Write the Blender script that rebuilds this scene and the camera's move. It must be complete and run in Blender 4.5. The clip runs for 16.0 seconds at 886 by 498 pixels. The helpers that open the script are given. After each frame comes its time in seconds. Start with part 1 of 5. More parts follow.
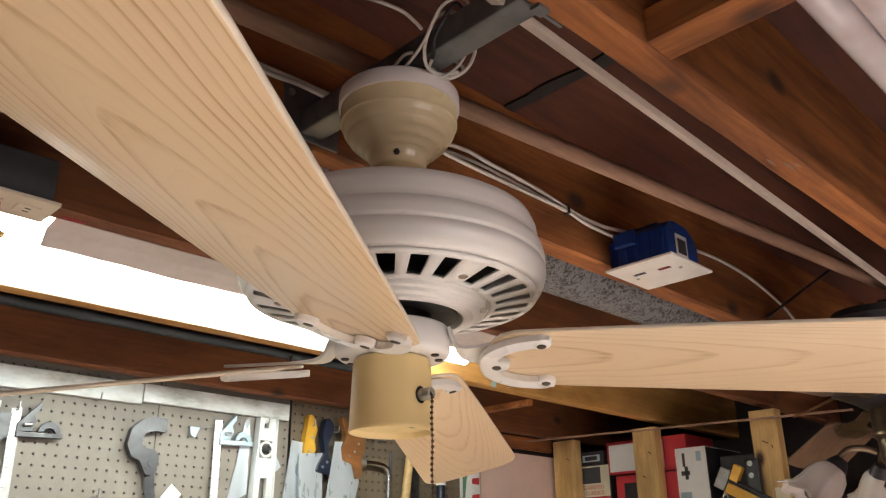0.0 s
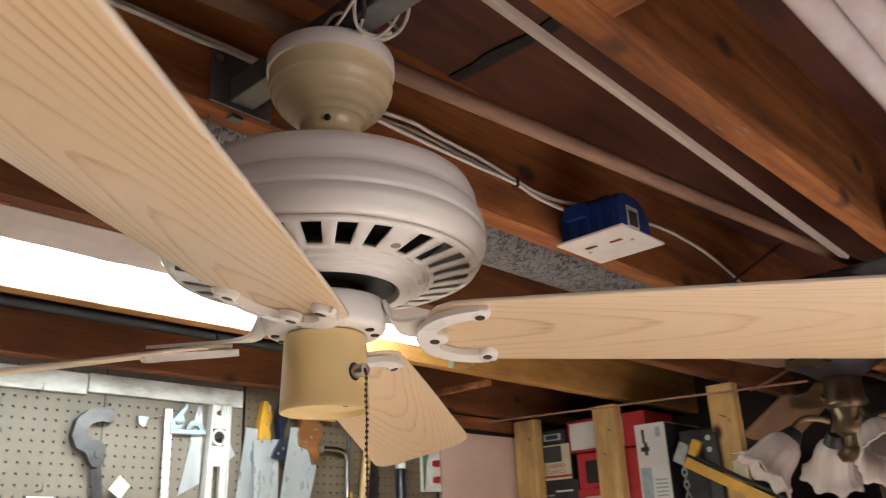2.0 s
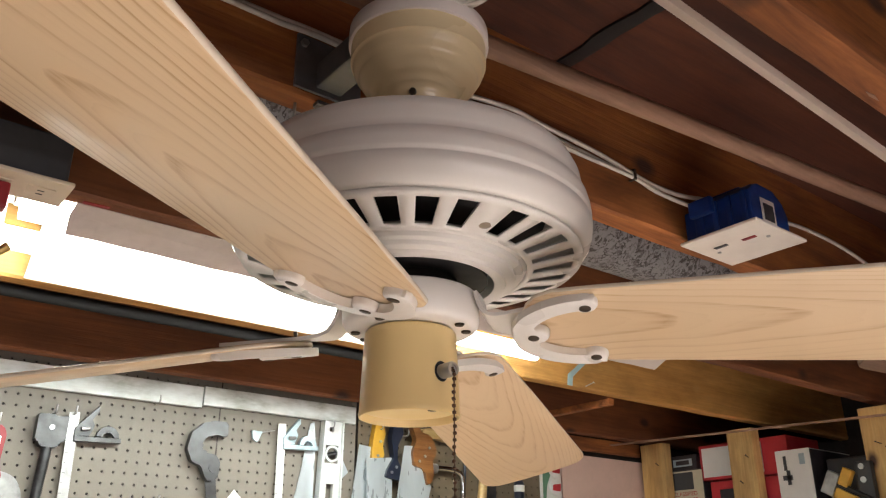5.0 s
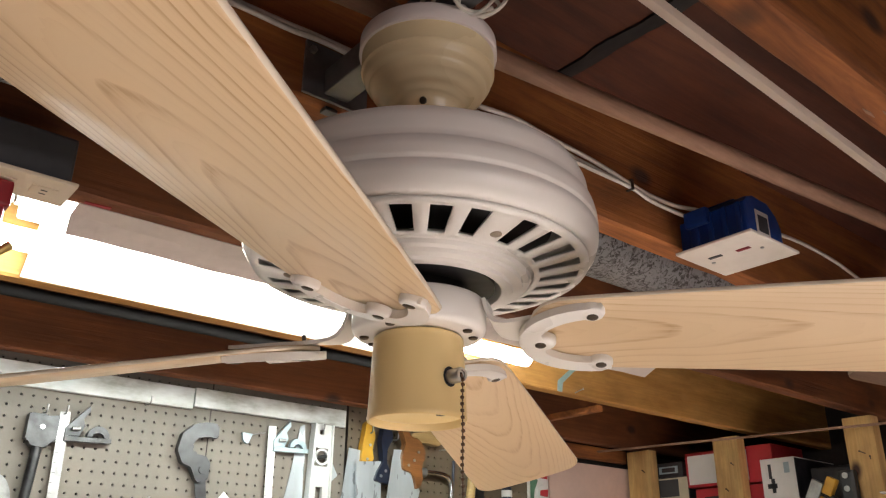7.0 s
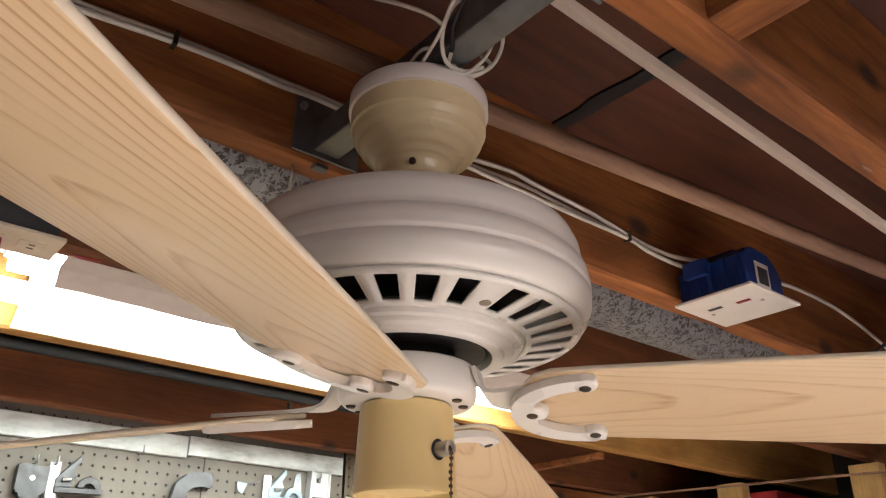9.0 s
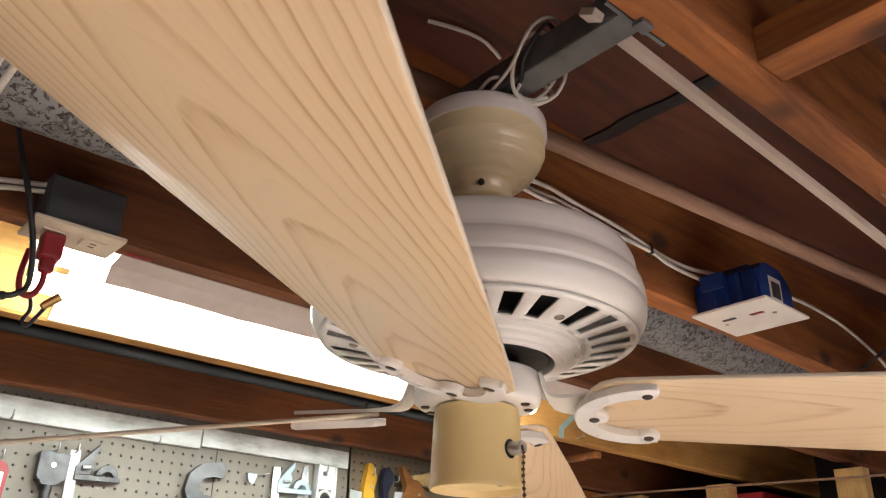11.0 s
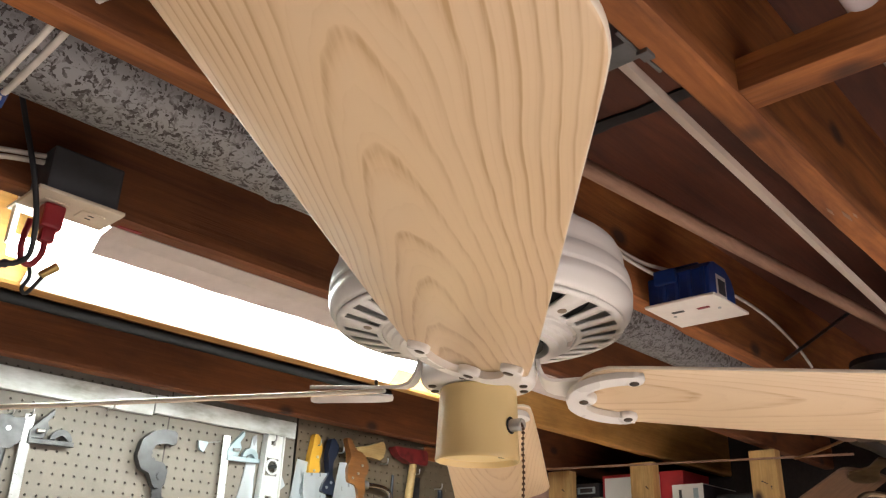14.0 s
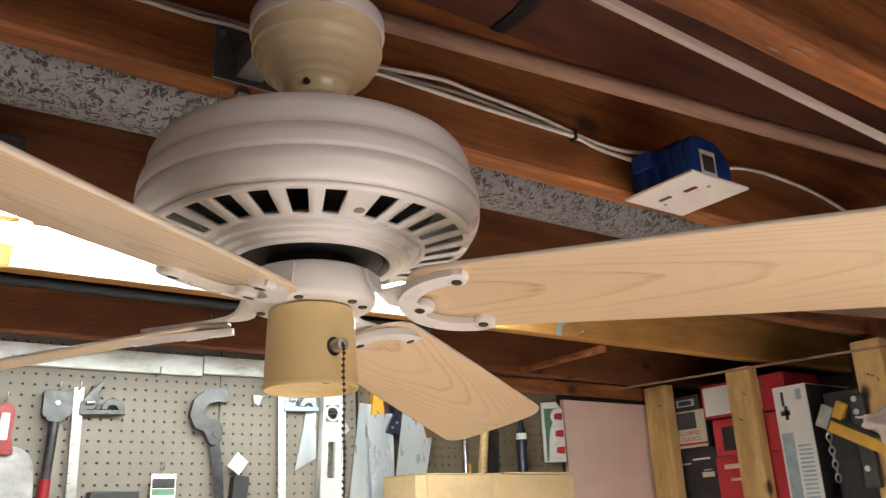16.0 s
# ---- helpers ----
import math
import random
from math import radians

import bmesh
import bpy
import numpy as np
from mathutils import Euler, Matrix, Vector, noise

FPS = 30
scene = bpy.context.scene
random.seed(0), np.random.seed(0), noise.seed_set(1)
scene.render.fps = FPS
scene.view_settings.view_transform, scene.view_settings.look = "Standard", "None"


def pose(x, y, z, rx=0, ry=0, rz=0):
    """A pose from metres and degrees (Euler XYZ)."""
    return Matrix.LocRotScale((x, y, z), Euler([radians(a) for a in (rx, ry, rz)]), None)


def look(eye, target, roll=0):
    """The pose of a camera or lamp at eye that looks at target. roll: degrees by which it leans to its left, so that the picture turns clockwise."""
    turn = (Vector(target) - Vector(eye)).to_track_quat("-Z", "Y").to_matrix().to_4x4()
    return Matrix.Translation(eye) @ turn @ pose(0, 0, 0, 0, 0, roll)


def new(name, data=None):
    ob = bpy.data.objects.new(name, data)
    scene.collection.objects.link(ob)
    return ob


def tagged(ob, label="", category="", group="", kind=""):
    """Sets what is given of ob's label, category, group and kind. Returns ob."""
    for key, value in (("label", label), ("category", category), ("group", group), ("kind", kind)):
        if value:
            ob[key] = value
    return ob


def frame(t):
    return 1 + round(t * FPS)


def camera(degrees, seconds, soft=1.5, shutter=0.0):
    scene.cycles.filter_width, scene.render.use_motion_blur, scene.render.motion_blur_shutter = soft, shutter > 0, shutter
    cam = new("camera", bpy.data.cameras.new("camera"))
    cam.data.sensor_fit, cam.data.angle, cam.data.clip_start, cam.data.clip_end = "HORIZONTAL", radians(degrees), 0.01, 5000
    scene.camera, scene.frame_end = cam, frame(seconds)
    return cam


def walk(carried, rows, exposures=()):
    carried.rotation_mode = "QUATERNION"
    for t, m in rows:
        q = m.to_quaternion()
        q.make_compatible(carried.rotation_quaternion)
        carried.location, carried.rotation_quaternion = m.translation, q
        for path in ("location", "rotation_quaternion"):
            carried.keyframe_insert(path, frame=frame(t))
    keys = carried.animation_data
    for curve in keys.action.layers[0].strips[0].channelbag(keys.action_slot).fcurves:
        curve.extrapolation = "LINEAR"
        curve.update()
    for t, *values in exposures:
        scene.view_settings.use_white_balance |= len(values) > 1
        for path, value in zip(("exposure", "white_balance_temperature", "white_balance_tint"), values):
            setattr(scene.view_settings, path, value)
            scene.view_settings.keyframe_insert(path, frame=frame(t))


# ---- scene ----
# brightness of the picture and of the lamps
EXPOSURES = [(0.0, -0.37), (2.0, -0.42), (3.0, -0.20), (4.0, -0.38), (7.5, -0.45), (8.5, -0.48), (9.5, -0.22), (12.5, -0.33), (14.0, -0.33), (16.0, -0.36)]
ROOM_FILL_W = 100.0
FRONT_FILL_W = 14.0
LAMP = 60.0
cam = camera(56.86, 16.0, soft=1.2, shutter=0.3)
walk(cam, [
    (0, pose(-0.5273, -0.6067, 1.6055, 111.39, 0.5, -44.5)),
    (0.5, pose(-0.5382, -0.5999, 1.6036, 110.97, 0.68, -47.12)),
    (1, pose(-0.5624, -0.5733, 1.593, 110.11, 0.85, -52.23)),
    (1.3, look((-0.558, -0.556, 1.587), (0.972, 0.544, 2.256), -0.9)),
    (1.5, pose(-0.5485, -0.5602, 1.5914, 109.37, 1.87, -53.09)),
    (2, pose(-0.4774, -0.5963, 1.605, 110.29, 2.39, -46.47)),
    (2.2, look((-0.428, -0.611, 1.606), (0.863, 0.741, 2.317), -2.2)),
    (2.5, pose(-0.3556, -0.6324, 1.6148, 111.39, 1.92, -37.48)),
    (3, pose(-0.2881, -0.6428, 1.6073, 111.21, 1.88, -31.47)),
    (3.5, pose(-0.2796, -0.6185, 1.5999, 110.56, 1.32, -30.07)),
    (4, pose(-0.323, -0.5732, 1.6132, 111.01, 0.47, -32.83)),
    (4.5, pose(-0.369, -0.5435, 1.6087, 111.83, 0.54, -36.96)),
    (7, pose(-0.4134, -0.5377, 1.6046, 112.39, -0.45, -39.45)),
    (7.5, pose(-0.4078, -0.533, 1.6057, 112.45, -0.42, -39.49)),
    (8, pose(-0.4079, -0.5266, 1.6062, 112.46, -0.6, -39.05)),
    (8.5, pose(-0.4052, -0.5339, 1.6263, 113.5, -0.7, -38.83)),
    (9, pose(-0.4007, -0.5397, 1.6346, 114.87, -0.47, -39.27)),
    (9.5, pose(-0.4007, -0.5381, 1.6202, 114.7, -0.35, -39.3)),
    (12, pose(-0.5987, -0.5339, 1.6252, 114.72, -2.6, -44.07)),
    (12.5, pose(-0.6192, -0.5274, 1.6197, 114.8, -2.22, -46.07)),
    (13, pose(-0.6211, -0.5224, 1.6117, 114.07, -1.81, -46.78)),
    (13.5, pose(-0.6217, -0.5249, 1.6082, 113.49, -1.82, -46.86)),
    (14, pose(-0.618, -0.5329, 1.6078, 112.98, -1.72, -47.13)),
    (14.5, pose(-0.5997, -0.5398, 1.6047, 111.89, -1.33, -48.06)),
    (14.8, look((-0.580, -0.547, 1.605), (0.800, 0.704, 2.333), 0.9)),
    (15, pose(-0.5481, -0.568, 1.6047, 110.96, -0.38, -47.02)),
    (15.2, look((-0.507, -0.583, 1.607), (0.820, 0.734, 2.317), -0.1)),
    (15.5, pose(-0.4284, -0.612, 1.6115, 110.04, 0.62, -40.87)),
    (16, pose(-0.3227, -0.6531, 1.6109, 108.74, 2.47, -35.06)),
], EXPOSURES)

# ---- world and light ----
world = bpy.data.worlds.new("world")
scene.world = world
world.use_nodes = True
world.node_tree.nodes["Background"].inputs[0].default_value = (0.9, 0.85, 0.8, 1)
world.node_tree.nodes["Background"].inputs[1].default_value = 0.0


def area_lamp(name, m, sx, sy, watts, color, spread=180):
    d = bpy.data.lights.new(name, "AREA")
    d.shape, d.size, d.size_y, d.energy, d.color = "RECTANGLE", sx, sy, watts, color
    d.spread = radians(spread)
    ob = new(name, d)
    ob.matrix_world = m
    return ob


# unseen lamps added behind the camera, shining down so the pale floor bounces light
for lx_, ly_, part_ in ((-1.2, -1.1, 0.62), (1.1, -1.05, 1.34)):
    area_lamp("unseen_room_light", pose(lx_, ly_, 2.05), 1.2, 0.3, ROOM_FILL_W * part_, (1.0, 0.91, 0.885), 105)
# unseen strip lamp added behind the camera to brighten the fan's front
area_lamp("front_fill_light", look((0.2, -2.3, 2.03), (0.4, -0.3, 1.92)), 1.5, 0.14, FRONT_FILL_W, (1.0, 0.94, 0.94))


# ---- materials ----
def material(name, color, rough=0.5, metal=0.0, var=0.12, scale=6.0, bump=0.15, fine=60.0, stretch=(1, 1, 1), second=None, spec=0.5, coat=0.0):
    """Colour with a coarse and a fine variation, roughness and bump, in object space."""
    m = bpy.data.materials.new(name)
    m.use_nodes = True
    nt = m.node_tree
    nd, ln = nt.nodes, nt.links
    b = nd["Principled BSDF"]
    tc = nd.new("ShaderNodeTexCoord")
    mp = nd.new("ShaderNodeMapping")
    mp.inputs["Scale"].default_value = stretch
    ln.new(tc.outputs["Object"], mp.inputs[0])
    oi = nd.new("ShaderNodeObjectInfo")
    off = nd.new("ShaderNodeVectorMath")
    off.operation = "SCALE"
    off.inputs[0].default_value = (3.1, 7.3, 5.7)
    ln.new(oi.outputs["Random"], off.inputs["Scale"])
    ad = nd.new("ShaderNodeVectorMath")
    ln.new(mp.outputs[0], ad.inputs[0])
    ln.new(off.outputs[0], ad.inputs[1])
    n1 = nd.new("ShaderNodeTexNoise")
    n1.inputs["Scale"].default_value, n1.inputs["Detail"].default_value = scale, 5
    n2 = nd.new("ShaderNodeTexNoise")
    n2.inputs["Scale"].default_value, n2.inputs["Detail"].default_value = fine, 4
    ln.new(ad.outputs[0], n1.inputs["Vector"])
    ln.new(ad.outputs[0], n2.inputs["Vector"])
    mix = nd.new("ShaderNodeMix")
    mix.data_type = "RGBA"
    c2 = second or tuple(c * (1 - 2.2 * var) for c in color)
    mix.inputs["A"].default_value = (*color, 1)
    mix.inputs["B"].default_value = (*c2, 1)
    av = nd.new("ShaderNodeMath")
    av.operation = "MULTIPLY_ADD"
    ln.new(n1.outputs["Fac"], av.inputs[0])
    av.inputs[1].default_value = 2.6
    av.inputs[2].default_value = -0.8
    av.use_clamp = True
    mx = nd.new("ShaderNodeMath")
    mx.operation = "MULTIPLY"
    ln.new(av.outputs[0], mx.inputs[0])
    m2 = nd.new("ShaderNodeMath")
    m2.operation = "MULTIPLY_ADD"
    ln.new(n2.outputs["Fac"], m2.inputs[0])
    m2.inputs[1].default_value, m2.inputs[2].default_value = 1.2, 0.3
    ln.new(m2.outputs[0], mx.inputs[1])
    mx.use_clamp = True
    ln.new(mx.outputs[0], mix.inputs["Factor"])
    ln.new(mix.outputs["Result"], b.inputs["Base Color"])
    rr = nd.new("ShaderNodeMath")
    rr.operation = "MULTIPLY_ADD"
    ln.new(n2.outputs["Fac"], rr.inputs[0])
    rr.inputs[1].default_value, rr.inputs[2].default_value = 0.2, max(0.02, rough - 0.1)
    ln.new(rr.outputs[0], b.inputs["Roughness"])
    b.inputs["Metallic"].default_value = metal
    b.inputs["Specular IOR Level"].default_value = spec
    b.inputs["Coat Weight"].default_value = coat
    if bump:
        bp = nd.new("ShaderNodeBump")
        bp.inputs["Strength"].default_value, bp.inputs["Distance"].default_value = bump, 0.002
        ln.new(n2.outputs["Fac"], bp.inputs["Height"])
        ln.new(bp.outputs[0], b.inputs["Normal"])
    return m


def lumber(name, light, dark, knot=(0.05, 0.02, 0.012), rough=0.72, rings=26.0):
    """Sawn softwood: grain along local x, rings, streaks, dark stains and knots."""
    m = bpy.data.materials.new(name)
    m.use_nodes = True
    nt = m.node_tree
    nd, ln = nt.nodes, nt.links
    b = nd["Principled BSDF"]
    tc = nd.new("ShaderNodeTexCoord")
    oi = nd.new("ShaderNodeObjectInfo")
    off = nd.new("ShaderNodeVectorMath")
    off.operation = "SCALE"
    off.inputs[0].default_value = (13.1, 3.3, 2.7)
    ln.new(oi.outputs["Random"], off.inputs["Scale"])
    ad = nd.new("ShaderNodeVectorMath")
    ln.new(tc.outputs["Object"], ad.inputs[0])
    ln.new(off.outputs[0], ad.inputs[1])

    def noise_at(scale, detail, stretch, rough_=0.55, dist=0.0):
        mp = nd.new("ShaderNodeMapping")
        mp.inputs["Scale"].default_value = stretch
        ln.new(ad.outputs[0], mp.inputs[0])
        n = nd.new("ShaderNodeTexNoise")
        n.inputs["Scale"].default_value, n.inputs["Detail"].default_value = scale, detail
        n.inputs["Roughness"].default_value, n.inputs["Distortion"].default_value = rough_, dist
        ln.new(mp.outputs[0], n.inputs["Vector"])
        return n

    grain = noise_at(rings, 5, (0.10, 1, 1), 0.62, 0.8)
    streak = noise_at(160, 3, (0.03, 1, 1))
    blot = noise_at(6.0, 6, (0.6, 1.5, 1.5), 0.65)
    r1 = nd.new("ShaderNodeValToRGB")
    r1.color_ramp.elements[0].position, r1.color_ramp.elements[0].color = 0.32, (*dark, 1)
    r1.color_ramp.elements[1].position, r1.color_ramp.elements[1].color = 0.66, (*light, 1)
    ln.new(grain.outputs["Fac"], r1.inputs[0])
    m1 = nd.new("ShaderNodeMix")
    m1.data_type, m1.blend_type = "RGBA", "MULTIPLY"
    m1.inputs["Factor"].default_value = 0.40
    ln.new(r1.outputs[0], m1.inputs["A"])
    ln.new(streak.outputs["Fac"], m1.inputs["B"])
    m2 = nd.new("ShaderNodeMix")
    m2.data_type, m2.blend_type = "RGBA", "MULTIPLY"
    m2.inputs["Factor"].default_value = 0.6
    r2 = nd.new("ShaderNodeValToRGB")
    r2.color_ramp.elements[0].position, r2.color_ramp.elements[0].color = 0.3, (0.45, 0.4, 0.38, 1)
    r2.color_ramp.elements[1].position, r2.color_ramp.elements[1].color = 0.6, (1.25, 1.2, 1.15, 1)
    ln.new(blot.outputs["Fac"], r2.inputs[0])
    ln.new(m1.outputs["Result"], m2.inputs["A"])
    ln.new(r2.outputs[0], m2.inputs["B"])
    # knots
    vm = nd.new("ShaderNodeMapping")
    vm.inputs["Scale"].default_value = (5.0, 8.0, 8.0)
    ln.new(ad.outputs[0], vm.inputs[0])
    vo = nd.new("ShaderNodeTexVoronoi")
    vo.inputs["Scale"].default_value = 1.0
    ln.new(vm.outputs[0], vo.inputs["Vector"])
    rk = nd.new("ShaderNodeValToRGB")
    rk.color_ramp.elements[0].position, rk.color_ramp.elements[0].color = 0.07, (1, 1, 1, 1)
    rk.color_ramp.elements[1].position, rk.color_ramp.elements[1].color = 0.17, (0, 0, 0, 1)
    ln.new(vo.outputs["Distance"], rk.inputs[0])
    m3 = nd.new("ShaderNodeMix")
    m3.data_type = "RGBA"
    ln.new(rk.outputs[0], m3.inputs["Factor"])
    ln.new(m2.outputs["Result"], m3.inputs["A"])
    m3.inputs["B"].default_value = (*knot, 1)
    ln.new(m3.outputs["Result"], b.inputs["Base Color"])
    b.inputs["Roughness"].default_value = rough
    bp = nd.new("ShaderNodeBump")
    bp.inputs["Strength"].default_value, bp.inputs["Distance"].default_value = 0.5, 0.002
    ln.new(streak.outputs["Fac"], bp.inputs["Height"])
    ln.new(bp.outputs[0], b.inputs["Normal"])
    return m


def ash_veneer(name, depth=4.2):
    """Pale ash with cathedral figure running out along local x."""
    m = bpy.data.materials.new(name)
    m.use_nodes = True
    nt = m.node_tree
    nd, ln = nt.nodes, nt.links
    b = nd["Principled BSDF"]
    tc = nd.new("ShaderNodeTexCoord")
    oi = nd.new("ShaderNodeObjectInfo")
    sep = nd.new("ShaderNodeSeparateXYZ")
    ln.new(tc.outputs["Object"], sep.inputs[0])

    def math_(op, a, b_, c=None):
        n = nd.new("ShaderNodeMath")
        n.operation = op
        for k, v in enumerate((a, b_, c)):
            if v is None:
                continue
            if isinstance(v, (int, float)):
                n.inputs[k].default_value = v
            else:
                ln.new(v, n.inputs[k])
        return n.outputs[0]

    off = nd.new("ShaderNodeVectorMath")
    off.operation = "SCALE"
    off.inputs[0].default_value = (5.0, 9.0, 2.0)
    ln.new(oi.outputs["Random"], off.inputs["Scale"])
    ad = nd.new("ShaderNodeVectorMath")
    ln.new(tc.outputs["Object"], ad.inputs[0])
    ln.new(off.outputs[0], ad.inputs[1])

    def noise_at(scale, detail, stretch, rough_=0.5):
        mp = nd.new("ShaderNodeMapping")
        mp.inputs["Scale"].default_value = stretch
        ln.new(ad.outputs[0], mp.inputs[0])
        n = nd.new("ShaderNodeTexNoise")
        n.inputs["Scale"].default_value, n.inputs["Detail"].default_value = scale, detail
        n.inputs["Roughness"].default_value = rough_
        ln.new(mp.outputs[0], n.inputs["Vector"])
        return n.outputs["Fac"]

    wob = noise_at(5.0, 2, (0.7, 1.6, 1))
    wob2 = noise_at(22.0, 3, (0.5, 1.6, 1))
    yc = math_("MULTIPLY_ADD", wob, 0.030, -0.003)
    y = math_("ADD", sep.outputs[1], yc)
    steep = math_("MULTIPLY_ADD", math_("SIGN", y, 0.0), -50.0, 140.0)
    f = math_("MULTIPLY_ADD", math_("MULTIPLY", y, y), steep, sep.outputs[0])
    f = math_("MULTIPLY_ADD", wob, 0.14, f)
    f = math_("MULTIPLY_ADD", wob2, 0.045, f)
    ph = math_("MULTIPLY_ADD", noise_at(30.0, 3, (0.30, 1.6, 1)), 0.55, math_("MULTIPLY_ADD", f, 11.5, math_("MULTIPLY", oi.outputs["Random"], 7.0)))
    fr = math_("FRACT", ph, 0.0)
    line = nd.new("ShaderNodeTexWhiteNoise")
    line.noise_dimensions = "1D"
    ln.new(math_("FLOOR", ph, 0.0), line.inputs["W"])
    each = math_("MULTIPLY_ADD", line.outputs["Value"], 0.55, 0.45)
    fr2 = math_("FRACT", math_("MULTIPLY", ph, 2.7), 0.0)
    fine_line = math_("MULTIPLY", math_("POWER", fr2, 6.0), 0.06)
    # slow rise and sharp fall: early wood into the dark pore line
    band = math_("POWER", fr, 7.0)
    edge = math_("MULTIPLY", math_("SUBTRACT", 1.0, fr), 8.0)
    nmin = math_("MINIMUM", edge, 1.0)
    band = math_("ADD", math_("MULTIPLY", math_("MULTIPLY", band, nmin), each), fine_line)
    pores = noise_at(420, 2, (0.035, 1, 1))
    pm = math_("MULTIPLY_ADD", pores, 3.2, -1.0)
    pmn = nd.new("ShaderNodeClamp")
    ln.new(pm, pmn.inputs[0])
    fac = math_("MULTIPLY", band, math_("MULTIPLY_ADD", pmn.outputs[0], 0.7, 0.3))
    cloud = noise_at(7, 3, (0.3, 1, 1))
    amp = math_("MAXIMUM", math_("MULTIPLY_ADD", noise_at(11, 3, (0.5, 2.2, 1)), 2.0, -0.25), 0.45)
    base = nd.new("ShaderNodeMix")
    base.data_type = "RGBA"
    base.inputs["A"].default_value = (0.80, 0.605, 0.385, 1)
    base.inputs["B"].default_value = (0.75, 0.545, 0.335, 1)
    ln.new(cloud, base.inputs["Factor"])
    mix = nd.new("ShaderNodeMix")
    mix.data_type = "RGBA"
    ln.new(math_("MINIMUM", math_("MULTIPLY", math_("MULTIPLY", fac, amp), depth), 0.88), mix.inputs["Factor"])
    ln.new(base.outputs["Result"], mix.inputs["A"])
    mix.inputs["B"].default_value = (0.54, 0.325, 0.150, 1)
    ln.new(mix.outputs["Result"], b.inputs["Base Color"])
    b.inputs["Roughness"].default_value = 0.36
    b.inputs["Coat Weight"].default_value = 0.15
    bp = nd.new("ShaderNodeBump")
    bp.inputs["Strength"].default_value, bp.inputs["Distance"].default_value = 0.012, 0.0004
    bp.invert = True
    ln.new(fac, bp.inputs["Height"])
    ln.new(bp.outputs[0], b.inputs["Normal"])
    return m


def spangle(name):
    """Galvanised sheet with large grey spangles."""
    m = bpy.data.materials.new(name)
    m.use_nodes = True
    nt = m.node_tree
    nd, ln = nt.nodes, nt.links
    b = nd["Principled BSDF"]
    tc = nd.new("ShaderNodeTexCoord")
    n0 = nd.new("ShaderNodeTexNoise")
    n0.inputs["Scale"].default_value, n0.inputs["Detail"].default_value = 45, 3
    ln.new(tc.outputs["Object"], n0.inputs["Vector"])
    ad = nd.new("ShaderNodeMix")
    ad.data_type, ad.blend_type = "RGBA", "LINEAR_LIGHT"
    ad.inputs["Factor"].default_value = 0.03
    ln.new(tc.outputs["Object"], ad.inputs["A"])
    ln.new(n0.outputs["Color"], ad.inputs["B"])
    vo = nd.new("ShaderNodeTexVoronoi")
    vo.inputs["Scale"].default_value = 165
    ln.new(ad.outputs["Result"], vo.inputs["Vector"])
    n1 = nd.new("ShaderNodeTexNoise")
    n1.inputs["Scale"].default_value, n1.inputs["Detail"].default_value = 60, 5
    ln.new(tc.outputs["Object"], n1.inputs["Vector"])
    sp = nd.new("ShaderNodeSeparateColor")
    ln.new(vo.outputs["Color"], sp.inputs[0])
    av = nd.new("ShaderNodeMath")
    av.operation = "ADD"
    ln.new(sp.outputs[0], av.inputs[0])
    ln.new(n1.outputs["Fac"], av.inputs[1])
    r = nd.new("ShaderNodeValToRGB")
    r.color_ramp.elements[0].position, r.color_ramp.elements[0].color = 0.38, (0.078, 0.068, 0.066, 1)
    r.color_ramp.elements[1].position, r.color_ramp.elements[1].color = 0.60, (0.335, 0.335, 0.345, 1)
    hv = nd.new("ShaderNodeMath")
    hv.operation = "MULTIPLY"
    ln.new(av.outputs[0], hv.inputs[0])
    hv.inputs[1].default_value = 0.6
    ln.new(hv.outputs[0], r.inputs[0])
    ln.new(r.outputs[0], b.inputs["Base Color"])
    b.inputs["Metallic"].default_value, b.inputs["Roughness"].default_value = 0.35, 0.55
    return m


def glow(name, color, strength):
    m = bpy.data.materials.new(name)
    m.use_nodes = True
    b = m.node_tree.nodes["Principled BSDF"]
    b.inputs["Base Color"].default_value = (0.9, 0.9, 0.9, 1)
    b.inputs["Emission Color"].default_value = (*color, 1)
    b.inputs["Emission Strength"].default_value = strength
    return m


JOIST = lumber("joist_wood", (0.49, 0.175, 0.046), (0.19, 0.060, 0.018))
# darker plank tone that also carries the shade of the far bays
JOIST_SHADED = lumber("shaded_joist_wood", (0.28, 0.096, 0.030), (0.120, 0.038, 0.013), rings=16)
# reddish ply, its colour lowered for the deep shadow between joists
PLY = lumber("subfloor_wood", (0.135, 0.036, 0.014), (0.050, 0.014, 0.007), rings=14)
STUD = lumber("stud_wood", (0.74, 0.50, 0.205), (0.56, 0.335, 0.12), rings=20)
# knots coloured pale, since the shop light's glare washes them out
GOLD = lumber("golden_pine", (0.64, 0.345, 0.095), (0.46, 0.225, 0.055), (0.48, 0.26, 0.08), rings=18)
STRIP = lumber("batten_wood", (0.42, 0.25, 0.17), (0.30, 0.17, 0.11))
PALE_STRIP = material("pale_paint_strip", (0.64, 0.54, 0.465), 0.6, var=0.12, scale=8, stretch=(0.3, 1, 1))
ASH = ash_veneer("ash_veneer")
ASH_SOFT = ash_veneer("soft_ash_veneer", 2.3)
BAND = material("pale_edge_band", (0.86, 0.75, 0.60), 0.4, var=0.05, scale=30, bump=0.02)
WHITE = material("white_enamel", (0.85, 0.815, 0.765), 0.30, var=0.008, scale=5, bump=0.0, fine=8)
CREAM = material("cream_enamel", (0.80, 0.65, 0.40), 0.27, var=0.02, scale=9, bump=0.0, fine=10)
